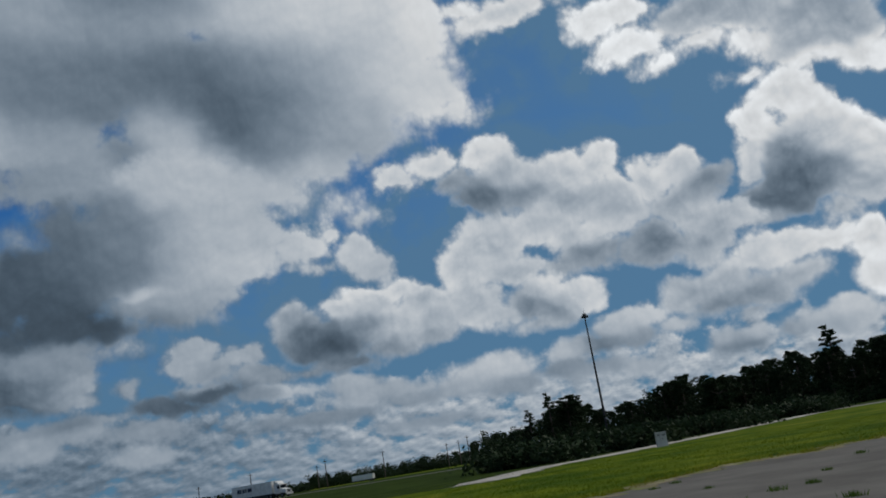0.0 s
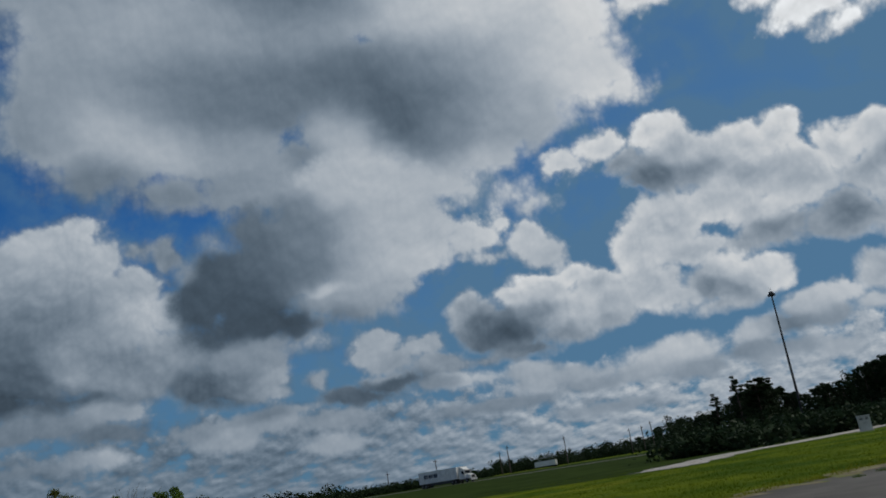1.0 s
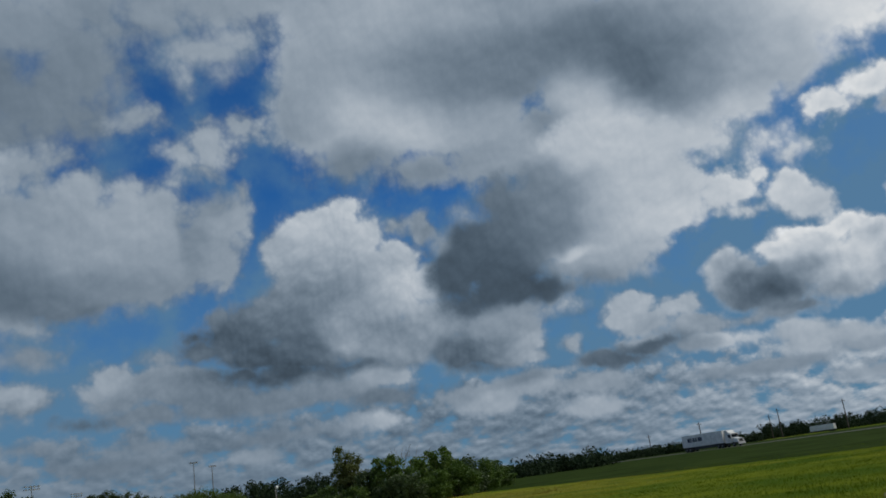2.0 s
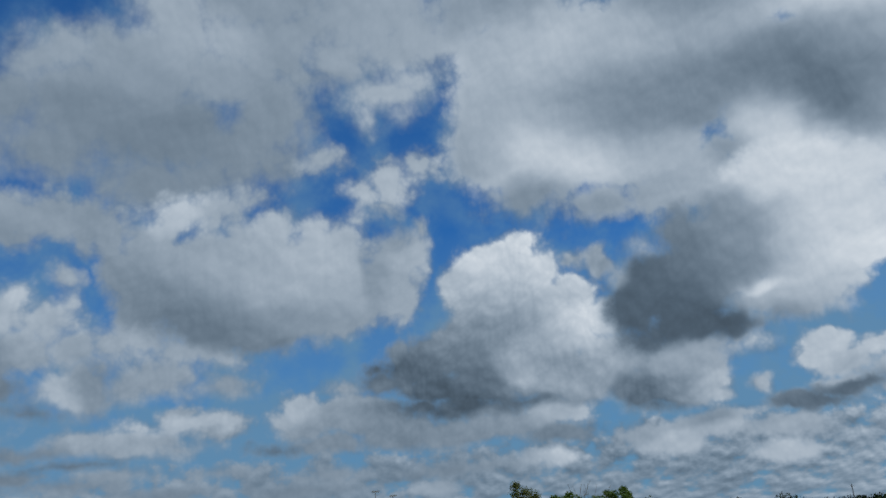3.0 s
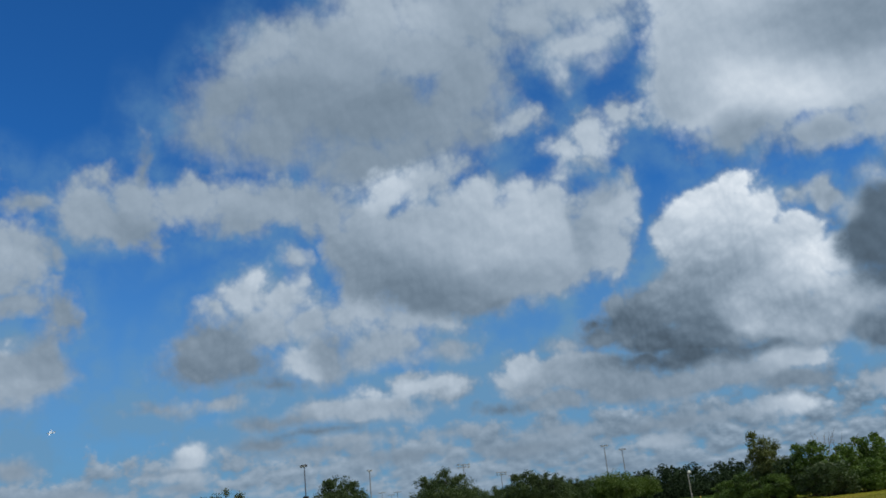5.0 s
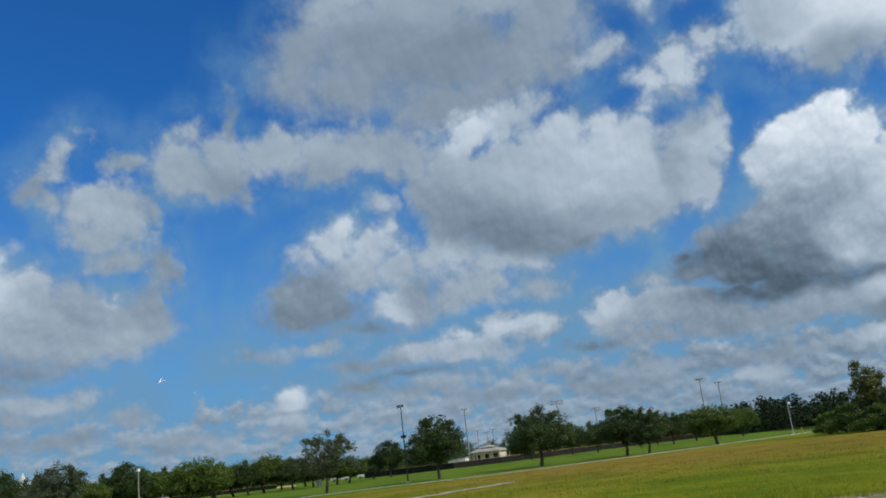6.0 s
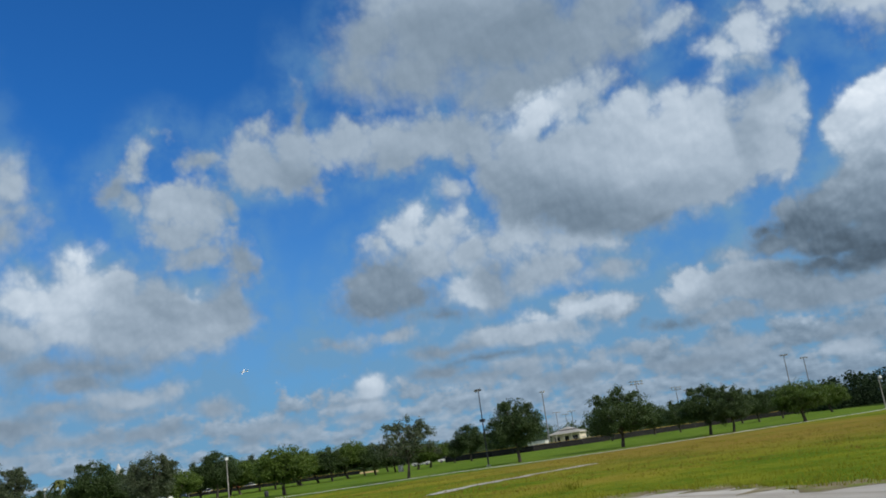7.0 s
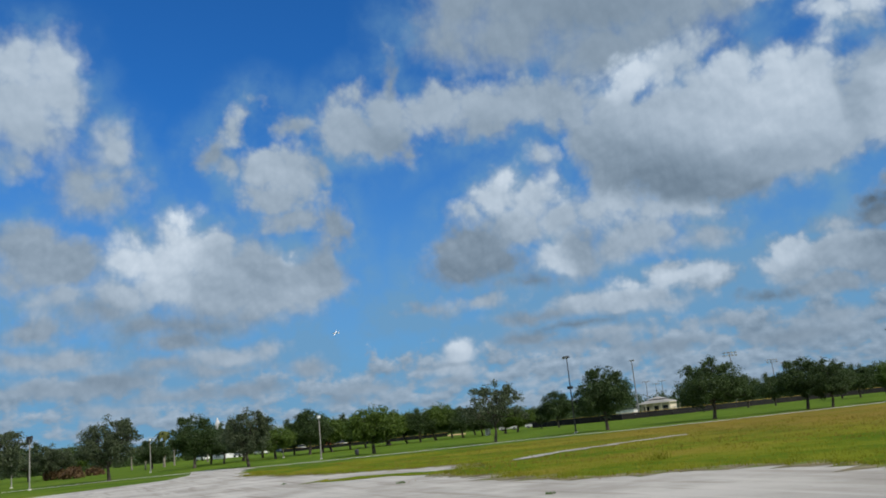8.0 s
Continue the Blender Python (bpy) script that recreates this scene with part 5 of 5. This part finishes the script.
def lamp_post(h, head, label, at, turn):
    ob = thing("lamp_post", label, "lamp post", "park lamp posts", at, turn)
    part("post", rod((0, 0, 0), (0, 0, h), 0.07, 0.05, 10), POST_PAINT, ob)
    part("footing", rod((0, 0, -0.02), (0, 0, 0.12), 0.17, 0.14, 12), CONCRETE, ob)
    if head == "box":
        part("lamp_head", block(-0.15, 0.15, -0.15, 0.15, h, h + 0.26, 0.04), LENS, ob, "square pale lantern")
        part("cap", block(-0.18, 0.18, -0.18, 0.18, h + 0.26, h + 0.31, 0.02), POST_PAINT, ob)
    elif head == "round":
        bm = bmesh.new()
        bmesh.ops.create_uvsphere(bm, u_segments=14, v_segments=9, radius=0.19, matrix=Matrix.Translation((0.28, 0, h - 0.02)))
        part("globe", bm, LENS, ob, "pale round globe")
        part("arm", rod((0, 0, h - 0.15), (0.3, 0, h - 0.05), 0.035), POST_PAINT, ob)
    else:
        for x in (-0.22, 0.22):
            part("lamp_head", rod((x, 0, h - 0.25), (x, 0, h + 0.30), 0.10, 0.16, 10), DARK_STEEL, ob, "dark bell-shaped lamp")
        part("arm", block(-0.25, 0.25, -0.03, 0.03, h - 0.30, h - 0.24, 0.01), DARK_STEEL, ob)
    return ob


lamp_post(4.05, "box", "pale lamp post with a square lantern on the lawn", polar(75.5, 89.1), 10)
lamp_post(4.55, "twin", "pale lamp post with two dark lamps by the road", polar(92.75, 89.4), 40)
lamp_post(3.95, "round", "lamp post with a round globe beside the path", polar(34.5, 119.8), 80)
lamp_post(3.6, "box", "pale lamp post with a square lantern under the trees", polar(77.9, 128), 10)
lamp_post(4.0, "box", "pale lamp post among the shrubs", polar(86.0, 120), 10)
lamp_post(3.6, "box", "pale lamp post among the shrubs at the road", polar(93.7, 112), 10)

mast = thing("high_mast_light", "very tall dark highway light mast before the woods", "street light", "", polar(-16.1, 205), 0)
part("pole", rod((0, 0, 0), (0, 0, 30.2), 0.34, 0.15, 12), DARK_STEEL, mast)
part("base_plate", rod((0, 0, -0.02), (0, 0, 0.3), 0.7, 0.7, 12), CONCRETE, mast)
head = part("lamp_ring", rod((0, 0, 29.8), (0, 0, 30.6), 0.6, 0.45, 14), DARK_STEEL, mast)
for k in range(6):
    a = 2 * math.pi * k / 6
    part("lamp_head", block(math.cos(a) * 0.62 - 0.22, math.cos(a) * 0.62 + 0.22, math.sin(a) * 0.62 - 0.22, math.sin(a) * 0.62 + 0.22, 29.6, 30.1, 0.06), DARK_STEEL, mast)
part("tip", rod((0, 0, 30.6), (0, 0, 31.6), 0.05, 0.02, 6), DARK_STEEL, mast)

for a, d, top in ((2.35, 305, 1.45), (2.9, 320, 1.15), (-1.4, 300, 1.45), (7.1, 300, 1.32), (10.3, 310, 1.0), (14.2, 320, 0.95), (-5.6, 330, 1.25), (-6.4, 320, 1.3), (-7.0, 318, 1.5)):
    ob = thing("utility_pole", "thin dark wooden utility pole above the far trees", "utility pole", "utility poles", polar(a, d), 40)
    h = d * math.tan(radians(top)) + 1.7
    part("pole", rod((0, 0, 0), (0, 0, h), 0.19, 0.13, 8), WOOD_POLE, ob)
    part("crossarm", block(-0.9, 0.9, -0.06, 0.06, h - 0.75, h - 0.6), WOOD_POLE, ob)

# ---------------------------------------------------------------- utility box on the verge
cabinet = thing("utility_cabinet", "pale grey steel utility cabinet standing in the grass", "utility box", "", polar(-19.3, 82), -12)
part("body", block(-0.48, 0.48, -0.30, 0.30, 0.08, 1.26, 0.02), GREY_BOX, cabinet)
part("plinth", block(-0.55, 0.55, -0.37, 0.37, 0.0, 0.08, 0.01), CONCRETE, cabinet)
part("roof", block(-0.52, 0.52, -0.34, 0.34, 1.26, 1.32, 0.015), GREY_BOX, cabinet)
for x in (-0.235, 0.235):
    door = part("door", block(x - 0.22, x + 0.22, -0.318, -0.30, 0.14, 1.2, 0.005), GREY_BOX, cabinet)
    part("handle", block(x + (0.14 if x < 0 else -0.17), x + (0.17 if x < 0 else -0.14), -0.34, -0.318, 0.62, 0.76, 0.004), DARK_STEEL, door)
    for k in range(4):
        part("louvre", block(x - 0.13, x + 0.13, -0.328, -0.318, 0.95 + 0.05 * k, 0.98 + 0.05 * k), DARK_STEEL, door)

# ---------------------------------------------------------------- vehicles
def lorry(at, turn, label, tractor=True, scale=1.0):
    """An articulated lorry; its nose points along +x."""
    ob = thing("lorry", label, "truck", "", at, turn)
    trailer = part("trailer", block(-9.0, 5.2, -1.28, 1.28, 1.15, 4.05, 0.04), WHITE, ob, "long white box trailer")
    for k in range(9):
        x = -8.6 + 1.65 * k
        part("side_rib", block(x, x + 0.05, -1.30, -1.28, 1.2, 4.0), GREY_BOX, trailer)
    for i, wide in enumerate((0.75, 0.5, 0.7, 0.55, 0.8, 0.5)):
        part("letter_bar", block(-6.9 + i * 0.92, -6.9 + i * 0.92 + wide, -1.315, -1.302, 2.35, 3.3), NAVY, trailer, "dark blue block of lettering")
    part("rear_door", block(-9.03, -9.0, -1.2, 1.2, 1.2, 3.95), GREY_BOX, trailer)
    part("chassis", block(-8.8, 8.0, -0.5, 0.5, 0.75, 1.13, 0.03), DARK_STEEL, ob)
    part("side_skirt", block(-4.8, 3.2, -1.24, -1.18, 0.45, 1.13, 0.02), DARK_STEEL, ob)
    xs = (-8.0, -6.7)
    if tractor:
        xs += (3.2, 4.5, 8.3)
        bm = block(5.7, 7.9, -1.22, 1.22, 0.9, 3.1, 0.12)
        cab = part("cab", bm, WHITE, ob, "white sleeper cab")
        fair = bmesh.new()
        for x0, x1, z0, z1 in ((5.7, 7.4, 3.05, 3.95),):
            block(x0, x1, -1.15, 1.15, z0, z1, 0.15, fair)
        for v in fair.verts:
            if v.co.z > 3.5 and v.co.x > 6.6:
                v.co.x -= 0.75
        part("roof_fairing", fair, WHITE, cab)
        hood = block(7.85, 9.6, -1.0, 1.0, 0.9, 2.05, 0.14)
        for v in hood.verts:
            if v.co.x > 9.0 and v.co.z > 1.6:
                v.co.z -= 0.28
        part("bonnet", hood, WHITE, ob)
        part("windscreen", block(7.86, 7.93, -1.0, 1.0, 2.15, 2.95, 0.02), GLASS, cab, "dark windscreen")
        for y in (-1.235, 1.215):
            part("side_window", block(6.9, 7.7, y, y + 0.02, 2.1, 2.85), GLASS, cab)
        part("bumper", block(9.55, 9.85, -1.15, 1.15, 0.45, 0.95, 0.06), GREY_BOX, ob)
        part("grille", block(9.6, 9.64, -0.6, 0.6, 1.0, 1.7), DARK_STEEL, ob)
        for y in (-0.85, 0.85):
            part("headlight", block(9.58, 9.66, y - 0.16, y + 0.16, 1.1, 1.35, 0.03), LENS, ob)
        for y in (-1.32, 1.32):
            part("mirror", block(7.7, 7.8, y - 0.1, y + 0.1, 1.9, 2.6, 0.02), DARK_STEEL, cab)
    for x in xs:
        for y in (-1.0, 1.0):
            w = part("wheel", wheel_mesh(0.52, 0.42), RUBBER, ob)
            w.location = (x, y, 0.52)
            rim = part("rim", wheel_mesh(0.28, 0.45), STEEL, w)
    ob.matrix_basis = placed(at, turn, scale, scale)
    return ob


lorry(polar(6.55, 224, 0.05), -40, "white articulated lorry with dark blue lettering on the highway")
lorry(polar(0.2, 290, 0.0), 150, "white box trailer parked beyond the highway", tractor=False, scale=0.55)


def car(at, turn, paint, label, group):
    ob = thing("car", label, "car", group, at, turn)
    bm = bmesh.new()
    block(-2.2, 2.2, -0.88, 0.88, 0.32, 0.92, 0.14, bm)
    part("body", bm, paint, ob)
    top = block(-1.5, 1.0, -0.80, 0.80, 0.9, 1.48, 0.1)
    for v in top.verts:
        if v.co.z > 1.2:
            v.co.x = -0.2 + (v.co.x + 0.2) * 0.72
            v.co.y *= 0.88
    cabin = part("cabin", top, GLASS, ob, "dark glass cabin")
    part("roof", block(-1.0, 0.55, -0.66, 0.66, 1.47, 1.52, 0.02), paint, cabin)
    for x in (-1.4, 1.4):
        for y in (-0.8, 0.8):
            w = part("wheel", wheel_mesh(0.33, 0.22), RUBBER, ob)
            w.location = (x, y, 0.33)
            part("rim", wheel_mesh(0.19, 0.24), STEEL, w)
    for y in (-0.6, 0.6):
        part("headlight", block(2.17, 2.22, y - 0.17, y + 0.17, 0.62, 0.78, 0.02), LENS, ob)
    return ob


for i, (a, d, turn, paint, hue) in enumerate(((15.0, 262, 140, WHITE, "white"), (17.4, 240, 140, GREY_BOX, "silver"), (82.9, 225, 20, WHITE, "white"), (80.6, 230, 15, GREY_BOX, "silver"),
                                              (79.3, 232, 25, WHITE, "white"), (78.1, 235, 10, BLUE_PAINT, "dark blue"), (76.8, 236, 12, WHITE, "white"), (75.2, 238, 18, RED_PAINT, "red"),
                                              (74.2, 238, 18, WHITE, "white"), (63.2, 205, 60, GREY_BOX, "silver"), (61.5, 214, 60, GREY_BOX, "silver"))):
    car(polar(a, d), turn, paint, hue + " car " + ("driving on the highway" if a < 20 else "parked beyond the park trees"), "" if a < 20 else "parked cars")

# ---------------------------------------------------------------- ball park
def fence(line, height, cap, label):
    """A screened outfield fence: posts, dark cloth panels and a coloured cap rail."""
    ob = thing("outfield_fence", label, "fence", "", polar(*line[0]), 0)
    origin = polar(*line[0])
    pts = [polar(a, d) - origin for a, d in line]
    for p, q in zip(pts, pts[1:]):
        way = (q - p)
        count = max(1, round(way.length / 6.0))
        turn = math.atan2(way.y, way.x)
        step = way.length / count
        for i in range(count):
            m = Matrix.Translation(p + way * (i / count)) @ Matrix.Rotation(turn, 4, "Z")
            for name, bm, material in (("post", rod((0, 0, 0), (0, 0, height + 0.05), 0.045, 0.045, 8), DARK_STEEL),
                                       ("screen", block(0.05, step - 0.05, -0.02, 0.02, 0.08, height - 0.1), SCREEN_CLOTH),
                                       ("cap_rail", block(0, step, -0.04, 0.04, height - 0.07, height, 0.015), cap)):
                bm.transform(m)
                part(name, bm, material, ob)
    return ob


fence(((61.6, 196), (58.5, 184), (55.8, 180), (52.6, 186), (49.5, 200), (46.5, 218), (42.5, 236), (38.5, 250), (36.0, 262)), 1.35, YELLOW, "long dark screened outfield fence with a yellow cap rail")
fence(((78.0, 218), (74.0, 214), (70.5, 210), (67.2, 206)), 0.95, YELLOW, "low dark fence with a yellow cap before an infield")

pavilion = thing("pavilion", "cream ball park pavilion with a pale low hipped roof", "building", "", polar(53.5, 226), 35)
part("wall", block(-3.4, 4.2, -2.6, 2.6, 0.0, 3.0, 0.02), CREAM, pavilion, "cream stucco wall")
for z0, z1, r0, r1 in ((3.0, 3.75, 6.2, 3.0), (3.95, 4.55, 2.9, 0.3)):
    roof = bmesh.new()
    bmesh.ops.create_cone(roof, cap_ends=True, segments=4, radius1=r0, radius2=r1, depth=z1 - z0, matrix=Matrix.Translation((0.4, 0, (z0 + z1) / 2)) @ Matrix.Rotation(radians(45), 4, "Z"))
    part("roof", roof, POST_PAINT, pavilion, "pale grey hipped metal roof")
part("clerestory", block(-1.4, 2.2, -1.8, 1.8, 3.7, 3.97, 0.01), DARK_STEEL, pavilion)
part("fascia", block(-4.0, 4.8, -4.4, 4.4, 2.86, 3.02, 0.02), CREAM, pavilion)
for x in (-3.7, -1.6, 0.4, 2.4, 4.5):
    for y in (-4.1, 4.1):
        part("post", rod((x, y, 0), (x, y, 2.88), 0.15, 0.15, 10), CREAM, pavilion)
for x in (-2.6, -0.2, 2.2):
    win = part("window", block(x, x + 1.4, -2.63, -2.6, 0.9, 2.3), GLASS, pavilion)
    part("frame", block(x - 0.1, x + 1.5, -2.66, -2.6, 0.78, 0.9), WHITE, win)
part("finial", rod((0.4, 0, 4.5), (0.4, 0, 5.1), 0.1, 0.03, 8), GREY_BOX, pavilion)
shed = thing("storage_shed", "low white shed beside the ball park pavilion", "shed", "", polar(55.4, 222), 30)
part("wall", block(-2.4, 2.4, -1.5, 1.5, 0, 2.1, 0.02), WHITE, shed)
part("roof", block(-2.7, 2.7, -1.8, 1.8, 2.1, 2.3, 0.04), SLATE, shed)
part("door", block(-0.5, 0.5, -1.53, -1.5, 0.0, 1.9), GREY_BOX, shed)
bleacher = thing("bleachers", "pale aluminium bleachers behind the outfield fence", "bleachers", "", polar(52.2, 214), 40)
for k in range(5):
    part("bench", block(-4.5, 4.5, k * 0.65, k * 0.65 + 0.28, 0.42 + 0.3 * k, 0.47 + 0.3 * k), STEEL, bleacher)
    part("foot_board", block(-4.5, 4.5, k * 0.65 - 0.3, k * 0.65 - 0.04, 0.10 + 0.3 * k, 0.14 + 0.3 * k), STEEL, bleacher)
for x in (-4.2, -1.4, 1.4, 4.2):
    part("frame", rod((x, -0.2, 0.0), (x, 3.0, 1.75), 0.05, 0.05, 6), STEEL, bleacher)
    part("leg", rod((x, 2.7, 0.0), (x, 2.7, 1.6), 0.05, 0.05, 6), STEEL, bleacher)

steeple = thing("church_steeple", "pale pointed cupola showing above the oaks", "steeple", "", polar(81.9, 330), 20)
part("tower", block(-1.25, 1.25, -1.25, 1.25, 0, 9.6, 0.1), GREY_BOX, steeple)
part("belfry", rod((0, 0, 9.6), (0, 0, 11.2), 1.25, 1.1, 8), WHITE, steeple)
spire = bmesh.new()
bmesh.ops.create_cone(spire, cap_ends=True, segments=8, radius1=1.3, radius2=0.08, depth=2.9, matrix=Matrix.Translation((0, 0, 12.65)))
part("spire", spire, GREY_BOX, steeple)
house = thing("park_building", "low white building half hidden by oaks", "building", "", polar(81.3, 240), 10)
part("wall", block(-5, 5, -3, 3, 0, 2.7, 0.02), WHITE, house)
hip = bmesh.new()
bmesh.ops.create_cone(hip, cap_ends=True, segments=4, radius1=1.0, radius2=0.25, depth=1.5, matrix=Matrix.Diagonal((8.0, 5.2, 1, 1)) @ Matrix.Translation((0, 0, 3.45)) @ Matrix.Rotation(radians(45), 4, "Z"))
part("roof", hip, SLATE, house)
for x in (-3.4, 0.0, 3.4):
    part("window", block(x - 0.5, x + 0.5, -3.03, -3.0, 0.9, 2.1), GLASS, house)

kiosk = thing("white_cabinet", "small white cabinet standing on the lawn", "cabinet", "", polar(64.55, 150), 20)
part("body", block(-0.35, 0.35, -0.3, 0.3, 0.0, 1.05, 0.03), WHITE, kiosk)
part("roof", block(-0.4, 0.4, -0.35, 0.35, 1.05, 1.11, 0.02), WHITE, kiosk)
part("door", block(-0.28, 0.28, -0.32, -0.3, 0.1, 0.98, 0.005), GREY_BOX, kiosk)
bin_ = thing("litter_bin", "dark litter bin standing on the lawn", "bin", "", polar(73.2, 93), 0)
part("body", rod((0, 0, 0), (0, 0, 0.42), 0.2, 0.23, 14), DARK_STEEL, bin_)
part("lid", rod((0, 0, 0.42), (0, 0, 0.58), 0.24, 0.1, 14), DARK_STEEL, bin_)
bollard = thing("marker_post", "short yellow marker post beside the path", "post", "", polar(34.0, 118), 0)
part("post", rod((0, 0, 0), (0, 0, 0.7), 0.08, 0.08, 10), YELLOW, bollard)
part("cap", rod((0, 0, 0.7), (0, 0, 0.76), 0.09, 0.04, 10), YELLOW, bollard)

# ---------------------------------------------------------------- the model aeroplane in flight
def aeroplane(at, turn, bank):
    """A small white radio-controlled aeroplane; its nose points along +x."""
    ob = thing("model_aeroplane", "small white model aeroplane banking in flight", "model aeroplane", "", (0, 0, 0), 0)
    v, f = tube([(0.52, 0, 0), (0.46, 0, 0), (0.25, 0, 0.01), (-0.1, 0, 0.01), (-0.55, 0, 0.03), (-0.62, 0, 0.03)], [0.01, 0.055, 0.075, 0.07, 0.03, 0.008], 12)
    link_mesh("fuselage", v, f, FOAM, ob, smooth=True)
    for s in (-1, 1):
        wing = block(-0.02, 0.20, 0.03, 0.62, 0.0, 0.022, 0.008)
        for vert in wing.verts:
            vert.co.z += vert.co.y * 0.07
            if vert.co.y > 0.4:
                vert.co.x = 0.09 + (vert.co.x - 0.09) * 0.7
            vert.co.y *= s
        part("wing", wing, FOAM, ob)
        tail = block(-0.60, -0.48, 0.01, 0.22, 0.03, 0.042, 0.004)
        for vert in tail.verts:
            vert.co.y *= s
        part("tailplane", tail, FOAM, ob)
        part("tip_stripe", block(0.0, 0.16, s * 0.50 - 0.02, s * 0.50 + 0.02, 0.056, 0.062), RED_PAINT, ob, "red wing tip stripe")
    part("fin", block(-0.62, -0.48, -0.007, 0.007, 0.03, 0.20, 0.004), FOAM, ob)
    part("canopy", block(0.10, 0.30, -0.035, 0.035, 0.05, 0.10, 0.02), GLASS, ob, "dark canopy")
    part("propeller", block(0.515, 0.53, -0.012, 0.012, -0.12, 0.12, 0.004), DARK_STEEL, ob)
    ob.matrix_basis = pose(*at, bank, 0, turn)
    return ob


aeroplane(polar(74.0, 130.0, 1.7 + 130.0 * math.tan(radians(6.95))), 232, -40)

# ---------------------------------------------------------------- grass that stands up from the sheet
def tufts(name, label, spots, seed, blades, height, spread, material, kind="stuff"):
    rng = np.random.default_rng(seed)
    c = np.repeat(np.asarray(spots, float), blades, axis=0)
    count = len(c)
    base = c + rng.normal(size=(count, 2)) * spread
    lean = rng.normal(size=(count, 2)) * 0.35
    h = height * (0.4 + 0.8 * rng.random(count))
    a = rng.random(count) * math.pi
    side = np.stack((np.cos(a), np.sin(a)), axis=1) * (0.012 + 0.012 * rng.random(count))[:, None] * (height / 0.25) ** 0.5
    tip = base + lean * h[:, None]
    z0 = np.zeros((count, 1))
    verts = np.stack((np.hstack((base - side, z0)), np.hstack((base + side, z0)), np.hstack((tip, h[:, None]))), axis=1).reshape(-1, 3)
    ob = link_mesh(name, verts, np.arange(len(verts)).reshape(-1, 3), material)
    return tagged(ob, label, "grass", "", kind)


rng = np.random.default_rng(91)
edge = [(x + rng.normal() * 0.15, y + rng.exponential(0.5)) for x, y in rim[::2] for _ in range(5) if -66 < x < 45]
tufts("edge_grass", "longer green grass fringing the pale lot", edge, 92, 9, 0.14, 0.12, BLADE)
fringe = [(x + rng.normal() * 0.2, y + 0.35 - rng.exponential(0.30)) for x, y in rim[::2] for _ in range(3) if -66 < x < 45 and noise.noise((x * 0.6, 5.5, 0.0)) > -0.1]
tufts("edge_straw", "short brown straw along the ragged edge of the lot", fringe, 95, 10, 0.07, 0.16, DRY_BLADE)
field = []
while len(field) < 5200:
    a, d = rng.uniform(-38, 97), 15 + 60 * rng.random() ** 1.5
    p = polar(a, d)
    if p.y > float(np.interp(p.x, EDGE_X, EDGE_Y)) + 0.6:
        field.append((p.x, p.y))
tufts("field_grass", "uneven green grass of the rough field", [q for q in field if q[0] < -9], 93, 14, 0.085, 0.30, BLADE)
# tufts in the east take the darker colour that imitates cloud shade
tufts("lush_grass", "deep green grass of the field, coloured darker for cloud shade", [q for q in field if q[0] >= -9], 96, 14, 0.085, 0.30, SHADED_BLADE)
tufts("dry_grass", "dry brown seed heads among the grass", [q for q in field[::3] if q[0] < -16 and math.hypot(*q) > 33], 94, 10, 0.15, 0.35, DRY_BLADE)
for i, (a, d, s) in enumerate(((-25.8, 35.1, 0.30), (-25.4, 20.2, 0.28), (-19.6, 27.5, 0.22), (-27.6, 20.8, 0.25), (-28.5, 24.0, 0.2), (-23.0, 18.5, 0.3), (-29.5, 17.0, 0.26), (-21.5, 23.5, 0.18), (-18.2, 26.2, 0.2),
                               (54.0, 30.6, 0.34), (70.5, 31.0, 0.2), (61.0, 20.5, 0.16), (78.0, 40.0, 0.15), (66.5, 33.0, 0.2), (-30.5, 29.0, 0.25))):
    p = polar(a, d)
    tuft = tufts("weed_tuft", "tuft of green weeds growing on the pale lot" if i != 9 else "dark green tuft of taller grass in the field", [(0.0, 0.0)], 100 + i, 90, s * (0.40 if i != 9 else 0.9), s * (0.35 if i != 9 else 0.6), SHRUB_LEAF if i != 9 else BLADE, "")
    tuft.location = (p.x, p.y, 0.015 if i != 9 else 0.0)
    tagged(tuft, "", "weed", "weeds on the lot")
